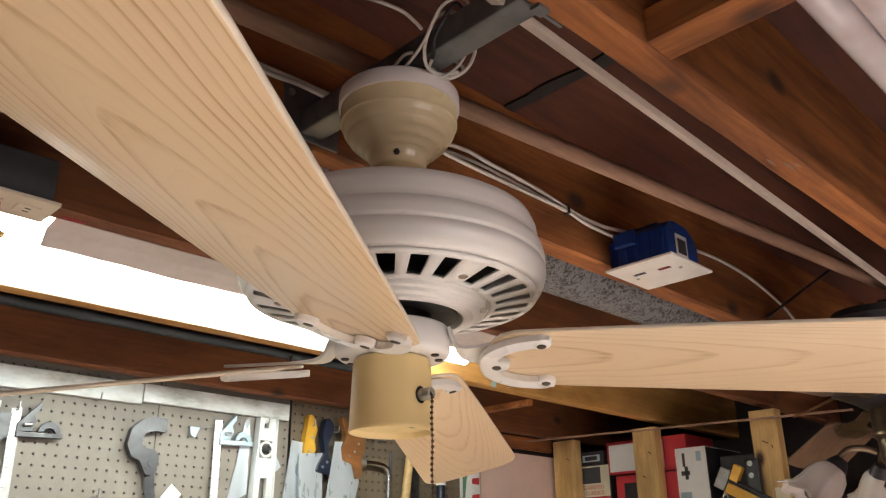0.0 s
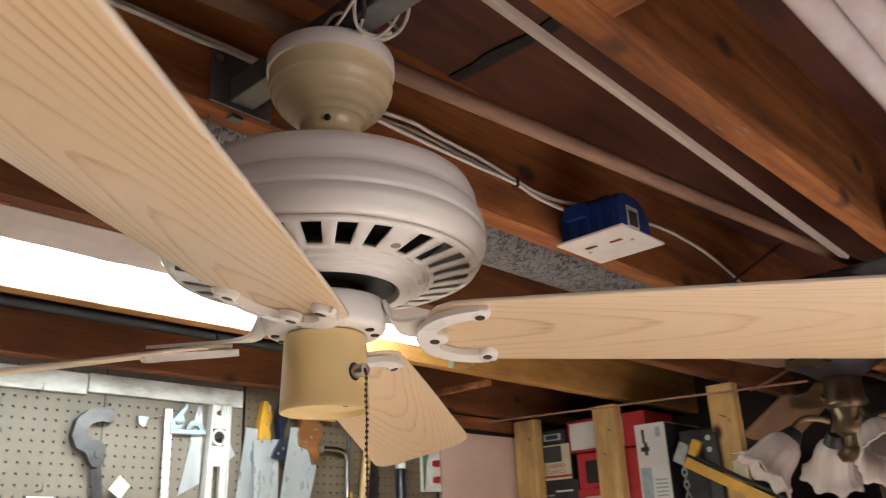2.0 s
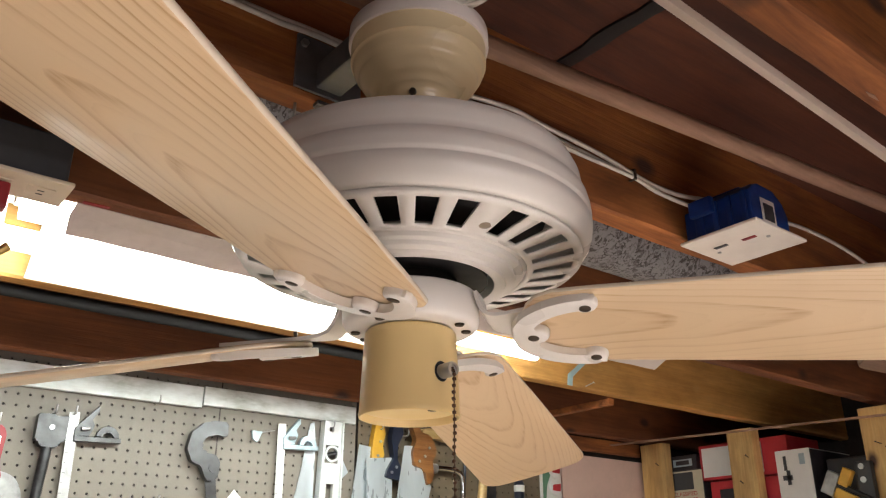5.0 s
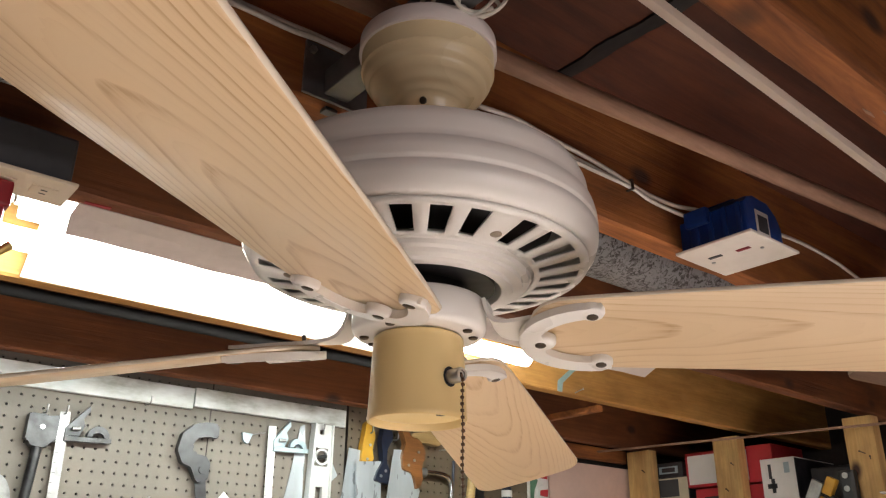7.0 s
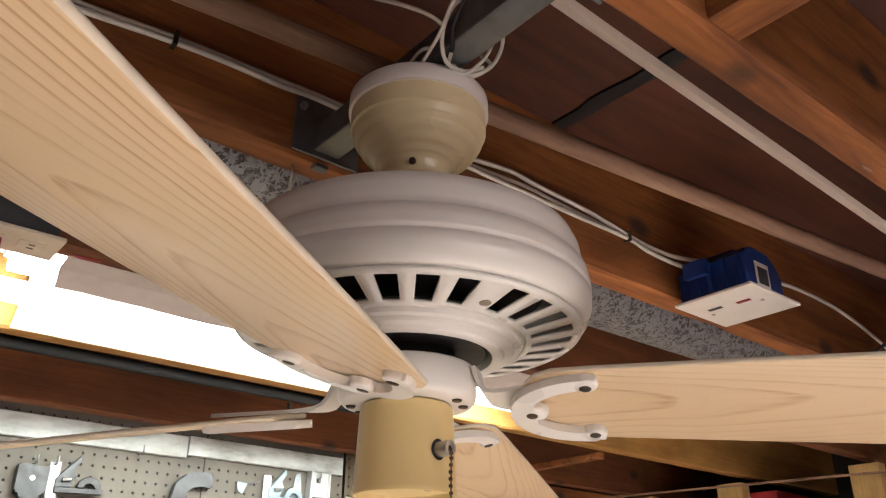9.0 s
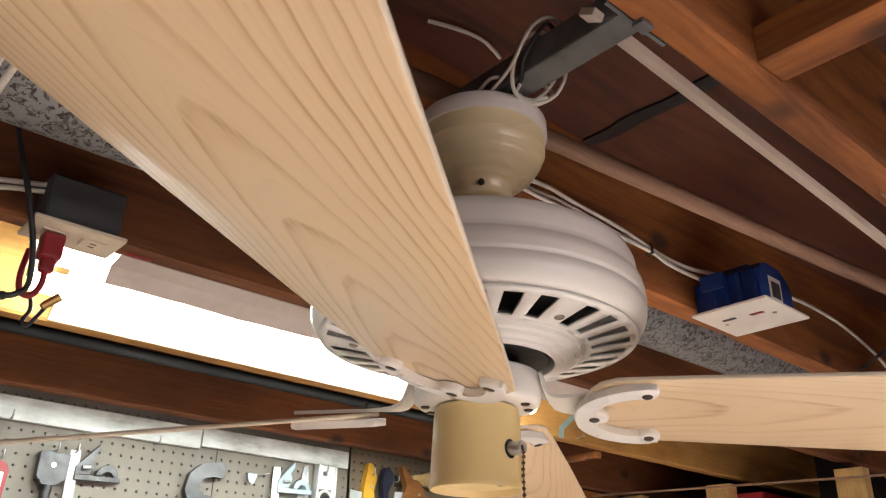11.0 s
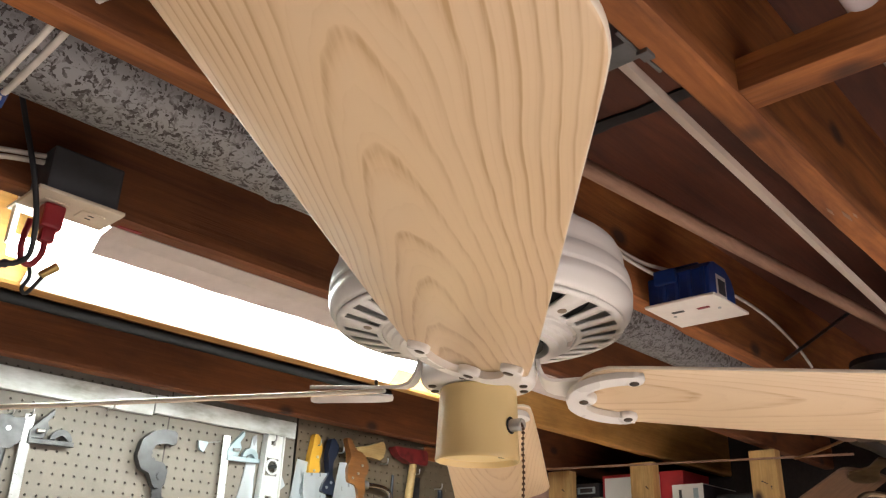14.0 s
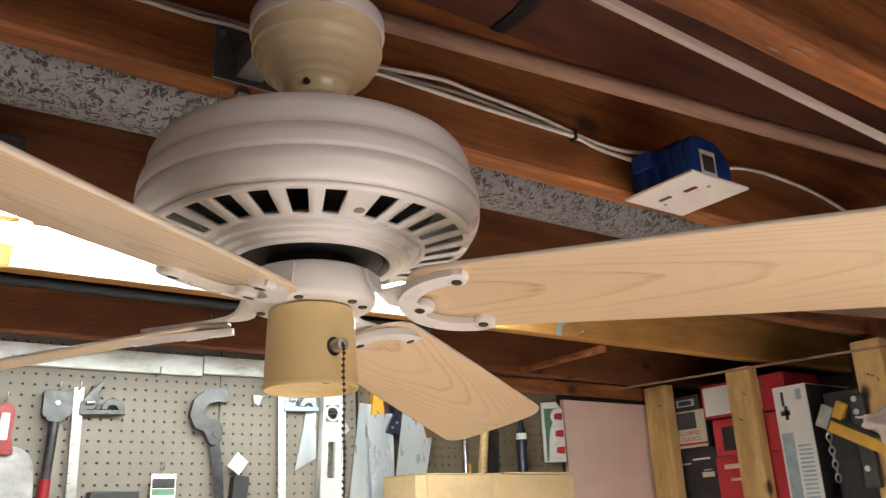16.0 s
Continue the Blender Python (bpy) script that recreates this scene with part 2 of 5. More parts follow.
TAN = material("tan_enamel", (0.88, 0.665, 0.315), 0.30, var=0.02, scale=9, bump=0.0, fine=10)
RIM_WHITE = material("white_trim", (0.80, 0.72, 0.68), 0.4, var=0.03, bump=0.02)
BLACK = material("black_metal", (0.015, 0.014, 0.014), 0.5, var=0.2, bump=0.05)
SCREW = material("dark_screw", (0.10, 0.075, 0.055), 0.4, metal=0.7, var=0.2, bump=0.1, fine=300)
STEEL = material("steel", (0.55, 0.55, 0.55), 0.32, metal=0.9, var=0.15, scale=20, bump=0.05)
DULL_STEEL = material("dull_galvanised_steel", (0.24, 0.25, 0.26), 0.45, metal=0.7, var=0.2, scale=20, bump=0.08)
BEAD = material("bronze_bead", (0.13, 0.075, 0.05), 0.3, metal=0.8, var=0.1, bump=0)
SCREW_TAN = material("tan_screw", (0.38, 0.30, 0.22), 0.45, metal=0.3, var=0.1, bump=0.02)
PEG_DARK = material("pegboard_dark", (0.15, 0.115, 0.075), 0.6, var=0.1, scale=5, bump=0.05, fine=200)
DUCT = spangle("galvanised_sheet")
CABLE = material("cable_jacket", (0.72, 0.67, 0.60), 0.5, var=0.1, scale=30, bump=0.05)
BLACK_CORD = material("black_cord", (0.02, 0.02, 0.022), 0.5, var=0.1, bump=0.02)
TUBE_GLASS = material("phosphor_tube", (0.82, 0.765, 0.775), 0.13, var=0.08, scale=11, bump=0.0, fine=30, coat=1.0, second=(0.62, 0.52, 0.51))
LIT_TUBE = glow("lit_tube", (0.92, 0.99, 0.93), LAMP)
FIXTURE = material("fixture_enamel", (0.82, 0.78, 0.74), 0.4, var=0.04, bump=0.02)
PEG = material("pegboard_brown", (0.190, 0.167, 0.138), 0.6, var=0.07, scale=5, bump=0.05, fine=200)
# near-black colour stands for the unlit depth behind board and shelf
DARK = material("unlit_back", (0.030, 0.020, 0.017), 0.9, var=0.2)
# near-black of the rod that stands for a shaded gap
GAP_BLACK = material("gap_black", (0.014, 0.013, 0.013), 0.85, var=0.1, spec=0.1)
RAIL = material("worn_painted_rail", (0.84, 0.88, 0.88), 0.5, metal=0.05, var=0.22, scale=16, bump=0.2, fine=90, second=(0.36, 0.37, 0.33), stretch=(0.5, 1, 1.4))
CONCRETE = material("grey_concrete", (0.50, 0.47, 0.44), 0.85, var=0.15, scale=2, bump=0.4)
BLUE_BOX = material("blue_plastic", (0.008, 0.045, 0.24), 0.42, var=0.12, scale=30, bump=0.05)
PLATE = material("white_plate", (0.82, 0.76, 0.70), 0.35, var=0.03, scale=30, bump=0.02)
RED = material("red_plastic", (0.30, 0.012, 0.019), 0.4, var=0.1, bump=0.02)
GREY_BOX = material("grey_plastic", (0.055, 0.055, 0.060), 0.55, var=0.1, bump=0.1)
SHIELD_CARD = material("grey_card", (0.64, 0.565, 0.52), 0.8, var=0.08, scale=7, bump=0.05)
IVORY = material("ivory_plastic", (0.72, 0.62, 0.48), 0.4, var=0.05, bump=0.02)


# ---- building helpers ----
def mesh_of(name, bm, mat, smooth=False):
    bmesh.ops.recalc_face_normals(bm, faces=bm.faces[:])
    me = bpy.data.meshes.new(name)
    bm.to_mesh(me)
    bm.free()
    for mm in (mat if isinstance(mat, (list, tuple)) else [mat]):
        me.materials.append(mm)
    if smooth:
        me.polygons.foreach_set("use_smooth", [True] * len(me.polygons))
        me.set_sharp_from_angle(angle=radians(52))
    return me


def part(name, bm, mat, parent=None, label="", smooth=False, m=None):
    ob = new(name, mesh_of(name, bm, mat, smooth))
    if m is not None:
        ob.matrix_basis = m
    if parent is not None:
        ob.parent = parent
    return tagged(ob, label)


def thing(name, at, label, category, group="", kind="", m=None):
    ob = new(name)
    ob.empty_display_size = 0.05
    ob.matrix_basis = m if m is not None else Matrix.Translation(at)
    return tagged(ob, label, category, group, kind)


def add_box(bm, a, b, bevel=0.0, m=None):
    lo = Vector((min(a[0], b[0]), min(a[1], b[1]), min(a[2], b[2])))
    hi = Vector((max(a[0], b[0]), max(a[1], b[1]), max(a[2], b[2])))
    r = bmesh.ops.create_cube(bm, size=1.0)
    vs = r["verts"]
    for v in vs:
        v.co = Vector((lo[k] + (v.co[k] + 0.5) * (hi[k] - lo[k]) for k in range(3)))
    if bevel:
        es = list({e for v in vs for e in v.link_edges})
        q = bmesh.ops.bevel(bm, geom=es, offset=bevel, segments=2, affect="EDGES", profile=0.6)
        vs = list({v for f in q["faces"] for v in f.verts} | {v for v in vs if v.is_valid})
    if m is not None:
        bmesh.ops.transform(bm, matrix=m, verts=vs)
    return vs


def box(a, b, bevel=0.0, m=None):
    bm = bmesh.new()
    add_box(bm, a, b, bevel, m)
    return bm


def add_lathe(bm, prof, seg=64, m=None, cap0=False, cap1=False):
    rings = []
    for r, z in prof:
        rings.append([bm.verts.new((r * math.cos(2 * math.pi * k / seg), r * math.sin(2 * math.pi * k / seg), z)) for k in range(seg)])
    for a, b in zip(rings, rings[1:]):
        for k in range(seg):
            bm.faces.new((a[k], a[(k + 1) % seg], b[(k + 1) % seg], b[k]))
    if cap0:
        bm.faces.new(rings[0])
    if cap1:
        bm.faces.new(rings[-1])
    vs = [v for r in rings for v in r]
    if m is not None:
        bmesh.ops.transform(bm, matrix=m, verts=vs)
    return vs


def lathe(prof, seg=64, m=None, cap0=False, cap1=False):
    bm = bmesh.new()
    add_lathe(bm, prof, seg, m, cap0, cap1)
    return bm


def axis_m(a, b):
    """Local z from a towards b, origin at a."""
    a, b = Vector(a), Vector(b)
    return Matrix.Translation(a) @ (b - a).to_track_quat("Z", "Y").to_matrix().to_4x4()


def rod(bm, a, b, r, seg=16, r2=None):
    h = (Vector(b) - Vector(a)).length
    return add_lathe(bm, [(r, 0), (r if r2 is None else r2, h)], seg, axis_m(a, b), True, True)


def add_tube(bm, pts, r, seg=8):
    """A round wire along a smooth line through pts."""
    P = [Vector(p) for p in pts]
    line = []
    for i in range(len(P) - 1):
        p0, p1, p2, p3 = P[max(i - 1, 0)], P[i], P[i + 1], P[min(i + 2, len(P) - 1)]
        for k in range(6):
            t = k / 6
            line.append(0.5 * ((2 * p1) + (p2 - p0) * t + (2 * p0 - 5 * p1 + 4 * p2 - p3) * t * t + (3 * p1 - p0 - 3 * p2 + p3) * t ** 3))
    line.append(P[-1])
    rings, up = [], Vector((0.3, 0.2, 1)).normalized()
    for i, p in enumerate(line):
        d = (line[min(i + 1, len(line) - 1)] - line[max(i - 1, 0)]).normalized()
        u = d.cross(up)
        if u.length < 1e-3:
            u = d.cross(Vector((1, 0, 0)))
        u.normalize()
        w = u.cross(d).normalized()
        up = w
        rings.append([bm.verts.new(p + r * (math.cos(2 * math.pi * k / seg) * u + math.sin(2 * math.pi * k / seg) * w)) for k in range(seg)])
    for a, b in zip(rings, rings[1:]):
        for k in range(seg):
            bm.faces.new((a[k], a[(k + 1) % seg], b[(k + 1) % seg], b[k]))
    bm.faces.new(rings[0])
    bm.faces.new(rings[-1])


def wire(pts, r, seg=8):
    bm = bmesh.new()
    add_tube(bm, pts, r, seg)
    return bm


def add_prism(bm, outline, z0, z1, m=None, bevel=0.0):
    """An outline in x, y, pushed from z0 to z1."""
    a = [bm.verts.new((x, y, z0)) for x, y in outline]
    b = [bm.verts.new((x, y, z1)) for x, y in outline]
    n = len(a)
    f0 = bm.faces.new(a)
    f1 = bm.faces.new(b)
    for k in range(n):
        bm.faces.new((a[k], a[(k + 1) % n], b[(k + 1) % n], b[k]))
    vs = a + b
    if bevel:
        es = list(f0.edges) + list(f1.edges)
        q = bmesh.ops.bevel(bm, geom=es, offset=bevel, segments=2, affect="EDGES", profile=0.6)
        vs = list({v for f in q["faces"] for v in f.verts} | {v for v in vs if v.is_valid})
    if m is not None:
        bmesh.ops.transform(bm, matrix=m, verts=vs)
    return vs


def prism(outline, z0, z1, m=None, bevel=0.0):
    bm = bmesh.new()
    add_prism(bm, outline, z0, z1, m, bevel)
    return bm


def round_poly(pts, r, n=5):
    """Rounds the corners of a polygon by r (one number or one each)."""
    out = []
    N = len(pts)
    for i in range(N):
        p0, p, p1 = (Vector(pts[(i + k) % N]).to_2d() for k in (-1, 0, 1))
        rr = r[i] if isinstance(r, (list, tuple)) else r
        if rr <= 0:
            out.append(tuple(p))
            continue
        a = p + (p0 - p).normalized() * min(rr, (p0 - p).length * 0.49)
        b = p + (p1 - p).normalized() * min(rr, (p1 - p).length * 0.49)
        for k in range(n + 1):
            t = k / n
            out.append(tuple(a * (1 - t) ** 2 + p * 2 * t * (1 - t) + b * t * t))
    return out


# ---- setting ----
ROOM = (-3.6, 2.75, -3.2, 1.47)
FLOOR_TOP, JB, JT = 0.0, 2.10, 2.315
# unseen floor, kept pale so the added lamps bounce up to the joists
tagged(part("floor", box((ROOM[0], ROOM[2], -0.1), (ROOM[1] + 0.2, ROOM[3] + 0.2, 0.0)), CONCRETE), "grey concrete basement floor", "floor", kind="structure")
tagged(part("ceiling", box((ROOM[0] - 0.2, ROOM[2] - 0.2, JT), (ROOM[1] + 0.2, ROOM[3] + 0.4, JT + 0.02)), PLY), "reddish plywood subfloor between the joists, darkened for their shadow", "ceiling", kind="structure")
tagged(part("wall_north", box((ROOM[0], ROOM[3], 0), (ROOM[1], ROOM[3] + 0.15, JT)), DARK), "basement wall behind the pegboard, coloured near-black for the darkness there", "wall", kind="structure")
tagged(part("wall_east", box((ROOM[1], ROOM[2], 0), (ROOM[1] + 0.15, ROOM[3] + 0.15, JT)), DARK), "basement wall behind the shelves, coloured near-black for the darkness there", "wall", kind="structure")
tagged(part("wall_south", box((ROOM[0], ROOM[2] - 0.15, 0), (ROOM[1] + 0.15, ROOM[2], JT)), CONCRETE), "plain concrete basement wall", "wall", kind="structure")
tagged(part("wall_west", box((ROOM[0] - 0.15, ROOM[2] - 0.15, 0), (ROOM[0], ROOM[3] + 0.15, JT)), CONCRETE), "plain concrete basement wall", "wall", kind="structure")


def joist(y0, y1, z0=JB, mat=None, x0=-3.6, x1=2.75, label="reddish brown wooden ceiling joist under the subfloor"):
    """Rough-edged plank on edge, its arrises slightly chipped."""
    mat = mat or JOIST
    bm = bmesh.new()
    n = 90
    rnd = random.Random(int(y0 * 1000))
    rings = []
    for i in range(n + 1):
        x = x0 + (x1 - x0) * i / n
        c = 0.003 + 0.002 * rnd.random() + (0.006 * rnd.random() if rnd.random() < 0.12 else 0)
        d = 0.003 + 0.002 * rnd.random()
        w = 0.0012 * math.sin(3 * x + y0 * 9)
        rings.append([bm.verts.new((x - x0, yy - y0, zz - z0)) for yy, zz in ((y0, JT), (y0 + w, z0 + d), (y0 + d + w, z0), (y1 - c + w, z0), (y1 + w, z0 + c), (y1, JT))])
    for a, b in zip(rings, rings[1:]):
        for k in range(6):
            bm.faces.new((a[k], a[(k + 1) % 6], b[(k + 1) % 6], b[k]))
    bm.faces.new(rings[0])
    bm.faces.new(rings[-1])
    return tagged(part("ceiling_joist", bm, mat, m=Matrix.Translation((x0, y0, z0))), label, "joist", "ceiling joists", "structure")


for k in range(-6, 5):
    yy = 0.153 + 0.4125 * (k - 1) if k != 1 else 0.153
    if k == 0:
        yy = -0.2525
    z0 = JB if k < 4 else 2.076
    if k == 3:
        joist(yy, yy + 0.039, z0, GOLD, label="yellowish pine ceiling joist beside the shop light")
    # far planks: their shade is put into the wood colour
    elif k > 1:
        joist(yy, yy + 0.039, z0, JOIST_SHADED, label="dark brown wooden ceiling joist under the subfloor, shade in its tone")
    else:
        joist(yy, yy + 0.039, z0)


# ---- the ceiling fan ----
PHI = radians(-53.68)


def motor_shell():
    """Turned housing whose underside carries a ring of open slots."""
    bm = bmesh.new()
    prof = [(0.016, 1.9590), (0.060, 1.9560), (0.100, 1.9520), (0.125, 1.9495), (0.1385, 1.9465), (0.1460, 1.9415), (0.1500, 1.9320), (0.1515, 1.9200), (0.1515, 1.9150),
            (0.1525, 1.9130), (0.1555, 1.9105), (0.1572, 1.9030), (0.1578, 1.8960), (0.1578, 1.8935), (0.1565, 1.8922),
            (0.1565, 1.8908), (0.1578, 1.8895), (0.1570, 1.8810), (0.1548, 1.8735), (0.1515, 1.8685), (0.1475, 1.8655)]
    add_lathe(bm, prof, 120)
    ra, rb, rc, rd = 0.1475, 0.1400, 0.1050, 0.1000
    z = lambda r: 1.8655 - (0.1475 - r) * 0.20
    pitch, half = radians(12.7), radians(3.6)
    dots = [radians(-97.3) + k * 2 * math.pi / 3 for k in range(3)]
    spans = []
    for d in dots:
        first = d - radians(2.1) + (2 * math.pi / 3 - 8 * pitch) / 2
        spans += [(first + j * pitch - half, first + j * pitch + half) for j in range(9)]
    spans.sort()
    angs = []
    for i, (a, b) in enumerate(spans):
        nxt = spans[(i + 1) % len(spans)][0] + (2 * math.pi if i == len(spans) - 1 else 0)
        angs += [(a, True), ((a + b) / 2, True), (b, False), (b + (nxt - b) / 2, False)]
    radii = [ra, rb, (rb + rc) / 2, rc, rd]
    grid = [[bm.verts.new((r * math.cos(a), r * math.sin(a), z(r))) for r in radii] for a, _ in angs]
    n = len(angs)
    for i in range(n):
        j = (i + 1) % n
        for k in range(4):
            if angs[i][1] and k in (1, 2):
                continue
            bm.faces.new((grid[i][k], grid[j][k], grid[j][k + 1], grid[i][k + 1]))
    return bm


fan = thing("ceiling_fan", (0, 0, 2.12), "white four-blade ceiling fan with pale ash blades under a brace", "ceiling fan")
up = Matrix.Translation((0, 0, -2.12))
hung = up @ Matrix.Translation((0.0030, -0.0025, 0)) @ Matrix.Diagonal((0.985, 0.985, 1, 1))
sh = part("motor_housing", motor_shell(), WHITE, fan, "glossy white slotted motor housing", True, up)
sol = sh.modifiers.new("thickness", "SOLIDIFY")
sol.thickness, sol.offset = 0.0028, -1
part("inner_ring", lathe([(0.1002, 1.8566), (0.0988, 1.8540), (0.0965, 1.8534), (0.0956, 1.8498), (0.0930, 1.8488), (0.0905, 1.8486), (0.0894, 1.8454), (0.0860, 1.8446), (0.0820, 1.8442), (0.0808, 1.8416),
                          (0.0745, 1.8405), (0.0715, 1.8420), (0.0705, 1.8480), (0.0720, 1.8600), (0.1000, 1.8600)], 96), WHITE, fan, "moulded white ring round the motor opening", True, up)
part("motor_core", lathe([(0.0, 1.942), (0.118, 1.936), (0.118, 1.900), (0.090, 1.878), (0.066, 1.868), (0.066, 1.845), (0.040, 1.845), (0.040, 1.83), (0.0, 1.83)], 64), BLACK, fan, "black motor body inside the housing", True, up)
for k in range(3):
    a = radians(-97.3) + k * 2 * math.pi / 3
    part("housing_screw", lathe([(0.0, -0.0016), (0.0030, -0.0014), (0.0048, -0.0004), (0.0050, 0.004)], 16), SCREW_TAN, fan, "", True,
         up @ Matrix.Translation((0.1150 * math.cos(a), 0.1150 * math.sin(a), 1.8563)))
part("downrod", lathe([(0.0125, 2.045), (0.0125, 1.976), (0.0170, 1.975), (0.0170, 1.958)], 32), CREAM, fan, "", True, up)
coupl = bmesh.new()
rod(coupl, (-0.022, -0.004, 1.968), (0.022, -0.004, 1.968), 0.0028)
part("coupling_pin", coupl, STEEL, fan, "", True, up)
part("canopy", lathe([(0.0140, 2.0100), (0.0283, 2.0100), (0.0312, 2.0125), (0.0319, 2.0220), (0.0336, 2.0265), (0.0360, 2.0285), (0.0384, 2.0300), (0.0389, 2.0325), (0.0432, 2.0350), (0.0475, 2.0380), (0.0485, 2.0405), (0.0533, 2.0435), (0.0566, 2.0470), (0.0578, 2.0505),
                      (0.0584, 2.0525), (0.0610, 2.0540), (0.0629, 2.0575), (0.0637, 2.0625), (0.0645, 2.0650), (0.0662, 2.0660), (0.0662, 2.0760), (0.0662, 2.0850), (0.0576, 2.0850)], 96), CREAM, fan, "yellowed cream stepped canopy", True, hung)
part("canopy_rim", lathe([(0.0662, 2.0845), (0.0686, 2.0850), (0.0691, 2.0870), (0.0686, 2.1020), (0.0662, 2.1040), (0.0, 2.1040)], 96), RIM_WHITE, fan, "white trim ring on top of the canopy", True, hung)
part("canopy_screw", lathe([(0.0, -0.0032), (0.003, -0.0028), (0.0036, 0.0), (0.0036, 0.004)], 12), SCREW, fan, "", True,
     hung @ axis_m((-0.0226, -0.0226, 2.0190), (0, 0, 2.022)))
part("hub", lathe([(0.0, 1.8320), (0.0560, 1.8320), (0.0580, 1.8300), (0.0580, 1.8085), (0.0570, 1.8055), (0.0545, 1.8030), (0.0510, 1.8018), (0.0, 1.8012)], 72), WHITE, fan, "white rotating hub that carries the blade arms", True, up)
cup = [(0.0, 1.8005), (0.0365, 1.8005), (0.0384, 1.7985), (0.0388, 1.7940), (0.0412, 1.7330), (0.0418, 1.7315), (0.0412, 1.7290), (0.0402, 1.7286), (0.0394, 1.7290), (0.0382, 1.7330), (0.0370, 1.7345), (0.0330, 1.7338), (0.0300, 1.7348), (0.0, 1.7352)]
part("switch_housing", lathe(cup, 72), TAN, fan, "tan cylindrical switch housing with an open bottom", True, up)
part("switch_housing_screw", lathe([(0.0, -0.0036), (0.0034, -0.0034), (0.0044, -0.0020), (0.0044, 0.003)], 14), SCREW, fan, "", True, up @ axis_m((-0.0010, -0.0320, 1.7335), (-0.0010, -0.0320, 1.74)))
az = radians(-86)
d = Vector((math.cos(az), math.sin(az), 0))
hole = bmesh.new()
rim_ = []
for k in range(20):
    b_ = 2 * math.pi * k / 20
    z_ = 1.7605 + 0.0084 * math.sin(b_)
    r_ = 0.0405 - (z_ - 1.7605) * 0.04
    t_ = az - 0.03 + 0.0068 * math.cos(b_) / r_
    rim_.append(hole.verts.new((r_ * math.cos(t_), r_ * math.sin(t_), z_)))
mid_ = hole.verts.new((0.0405 * math.cos(az - 0.03), 0.0405 * math.sin(az - 0.03), 1.7605))
for k in range(20):
    hole.faces.new((rim_[k], rim_[(k + 1) % 20], mid_))
part("chain_hole", hole, BLACK, fan, "dark oval hole round the chain outlet", True, up)
nip = bmesh.new()
p = d * 0.036 + Vector((0, 0, 1.7605))
add_lathe(nip, [(0.0060, 0.0), (0.0060, 0.0160), (0.0054, 0.0172), (0.0034, 0.0172), (0.0030, 0.0160), (0.0, 0.0160)], 24, axis_m(p, p + d))
chain_nipple = part("chain_nipple", nip, STEEL, fan, "small steel chain outlet", True, up)
chain = bmesh.new()
start = d * 0.0535 + Vector((0, 0, 1.7590))
for i in range(58):
    if i < 4:
        q = d * (0.0500 + 0.0012 * i) + Vector((0, 0, 1.7615 - 0.0006 * i * i))
    else:
        q = Vector((start.x + 0.0006 * math.sin(i * 0.7), start.y, 1.7575 - 0.0052 * (i - 3)))
    bmesh.ops.create_icosphere(chain, subdivisions=1, radius=0.0019, matrix=Matrix.Translation(q))
rod(chain, start + Vector((0, 0, -0.002)), start + Vector((0, 0, -0.285)), 0.0006, 6)
part("pull_chain", chain, BEAD, fan, "dark bronze bead pull chain", True, up)


def blade_outline():
    half = [(0.0975, 0.020), (0.103, 0.034), (0.112, 0.046), (0.126, 0.0530), (0.160, 0.0560), (0.30, 0.0640), (0.45, 0.0712), (0.600, 0.0787)]
    tip = [(0.6140, 0.0789), (0.6270, 0.0770), (0.6380, 0.0728), (0.6460, 0.0668), (0.6508, 0.0595), (0.6540, 0.0470), (0.6562, 0.0235), (0.6570, 0.0)]
    full = half + tip
    one = list(half)
    one.append(tip[0])
    for i in range(len(half) + 1, len(full)):
        p0, p1, p2, p3 = (Vector(full[min(max(j, 0), len(full) - 1)]) for j in (i - 2, i - 1, i, i + 1))
        for k in range(1, 5):
            t = k / 4
            q = 0.5 * (2 * p1 + (p2 - p0) * t + (2 * p0 - 5 * p1 + 4 * p2 - p3) * t * t + (3 * p1 - p0 - 3 * p2 + p3) * t ** 3)
            one.append((q.x, q.y))
    return [(x, y) for x, y in one] + [(x, -y) for x, y in reversed(one[:-1])]


def slab(outline, z0, z1, b):
    """A plate whose rim is rounded by b."""
    bm = bmesh.new()
    n = len(outline)
    norms = []
    for k in range(n):
        p, q = Vector(outline[k - 1]), Vector(outline[(k + 1) % n])
        d = (q - p).normalized()
        norms.append(Vector((-d.y, d.x)))
    mid = sum((Vector(p) for p in outline), Vector((0, 0))) / n
    sign = 1 if norms[n // 4].dot(mid - Vector(outline[n // 4])) > 0 else -1
    rings = []
    for z, inset in ((z0, b), (z0 + b * 0.3, b * 0.3), (z0 + b, 0.0), (z1 - b, 0.0), (z1 - b * 0.3, b * 0.3), (z1, b)):
        rings.append([bm.verts.new((p[0] + sign * inset * w.x, p[1] + sign * inset * w.y, z)) for p, w in zip(outline, norms)])
    bm.faces.new(rings[0])
    bm.faces.new(rings[-1])
    for a, c in zip(rings, rings[1:]):
        for k in range(n):
            bm.faces.new((a[k], a[(k + 1) % n], c[(k + 1) % n], c[k]))
    return bm


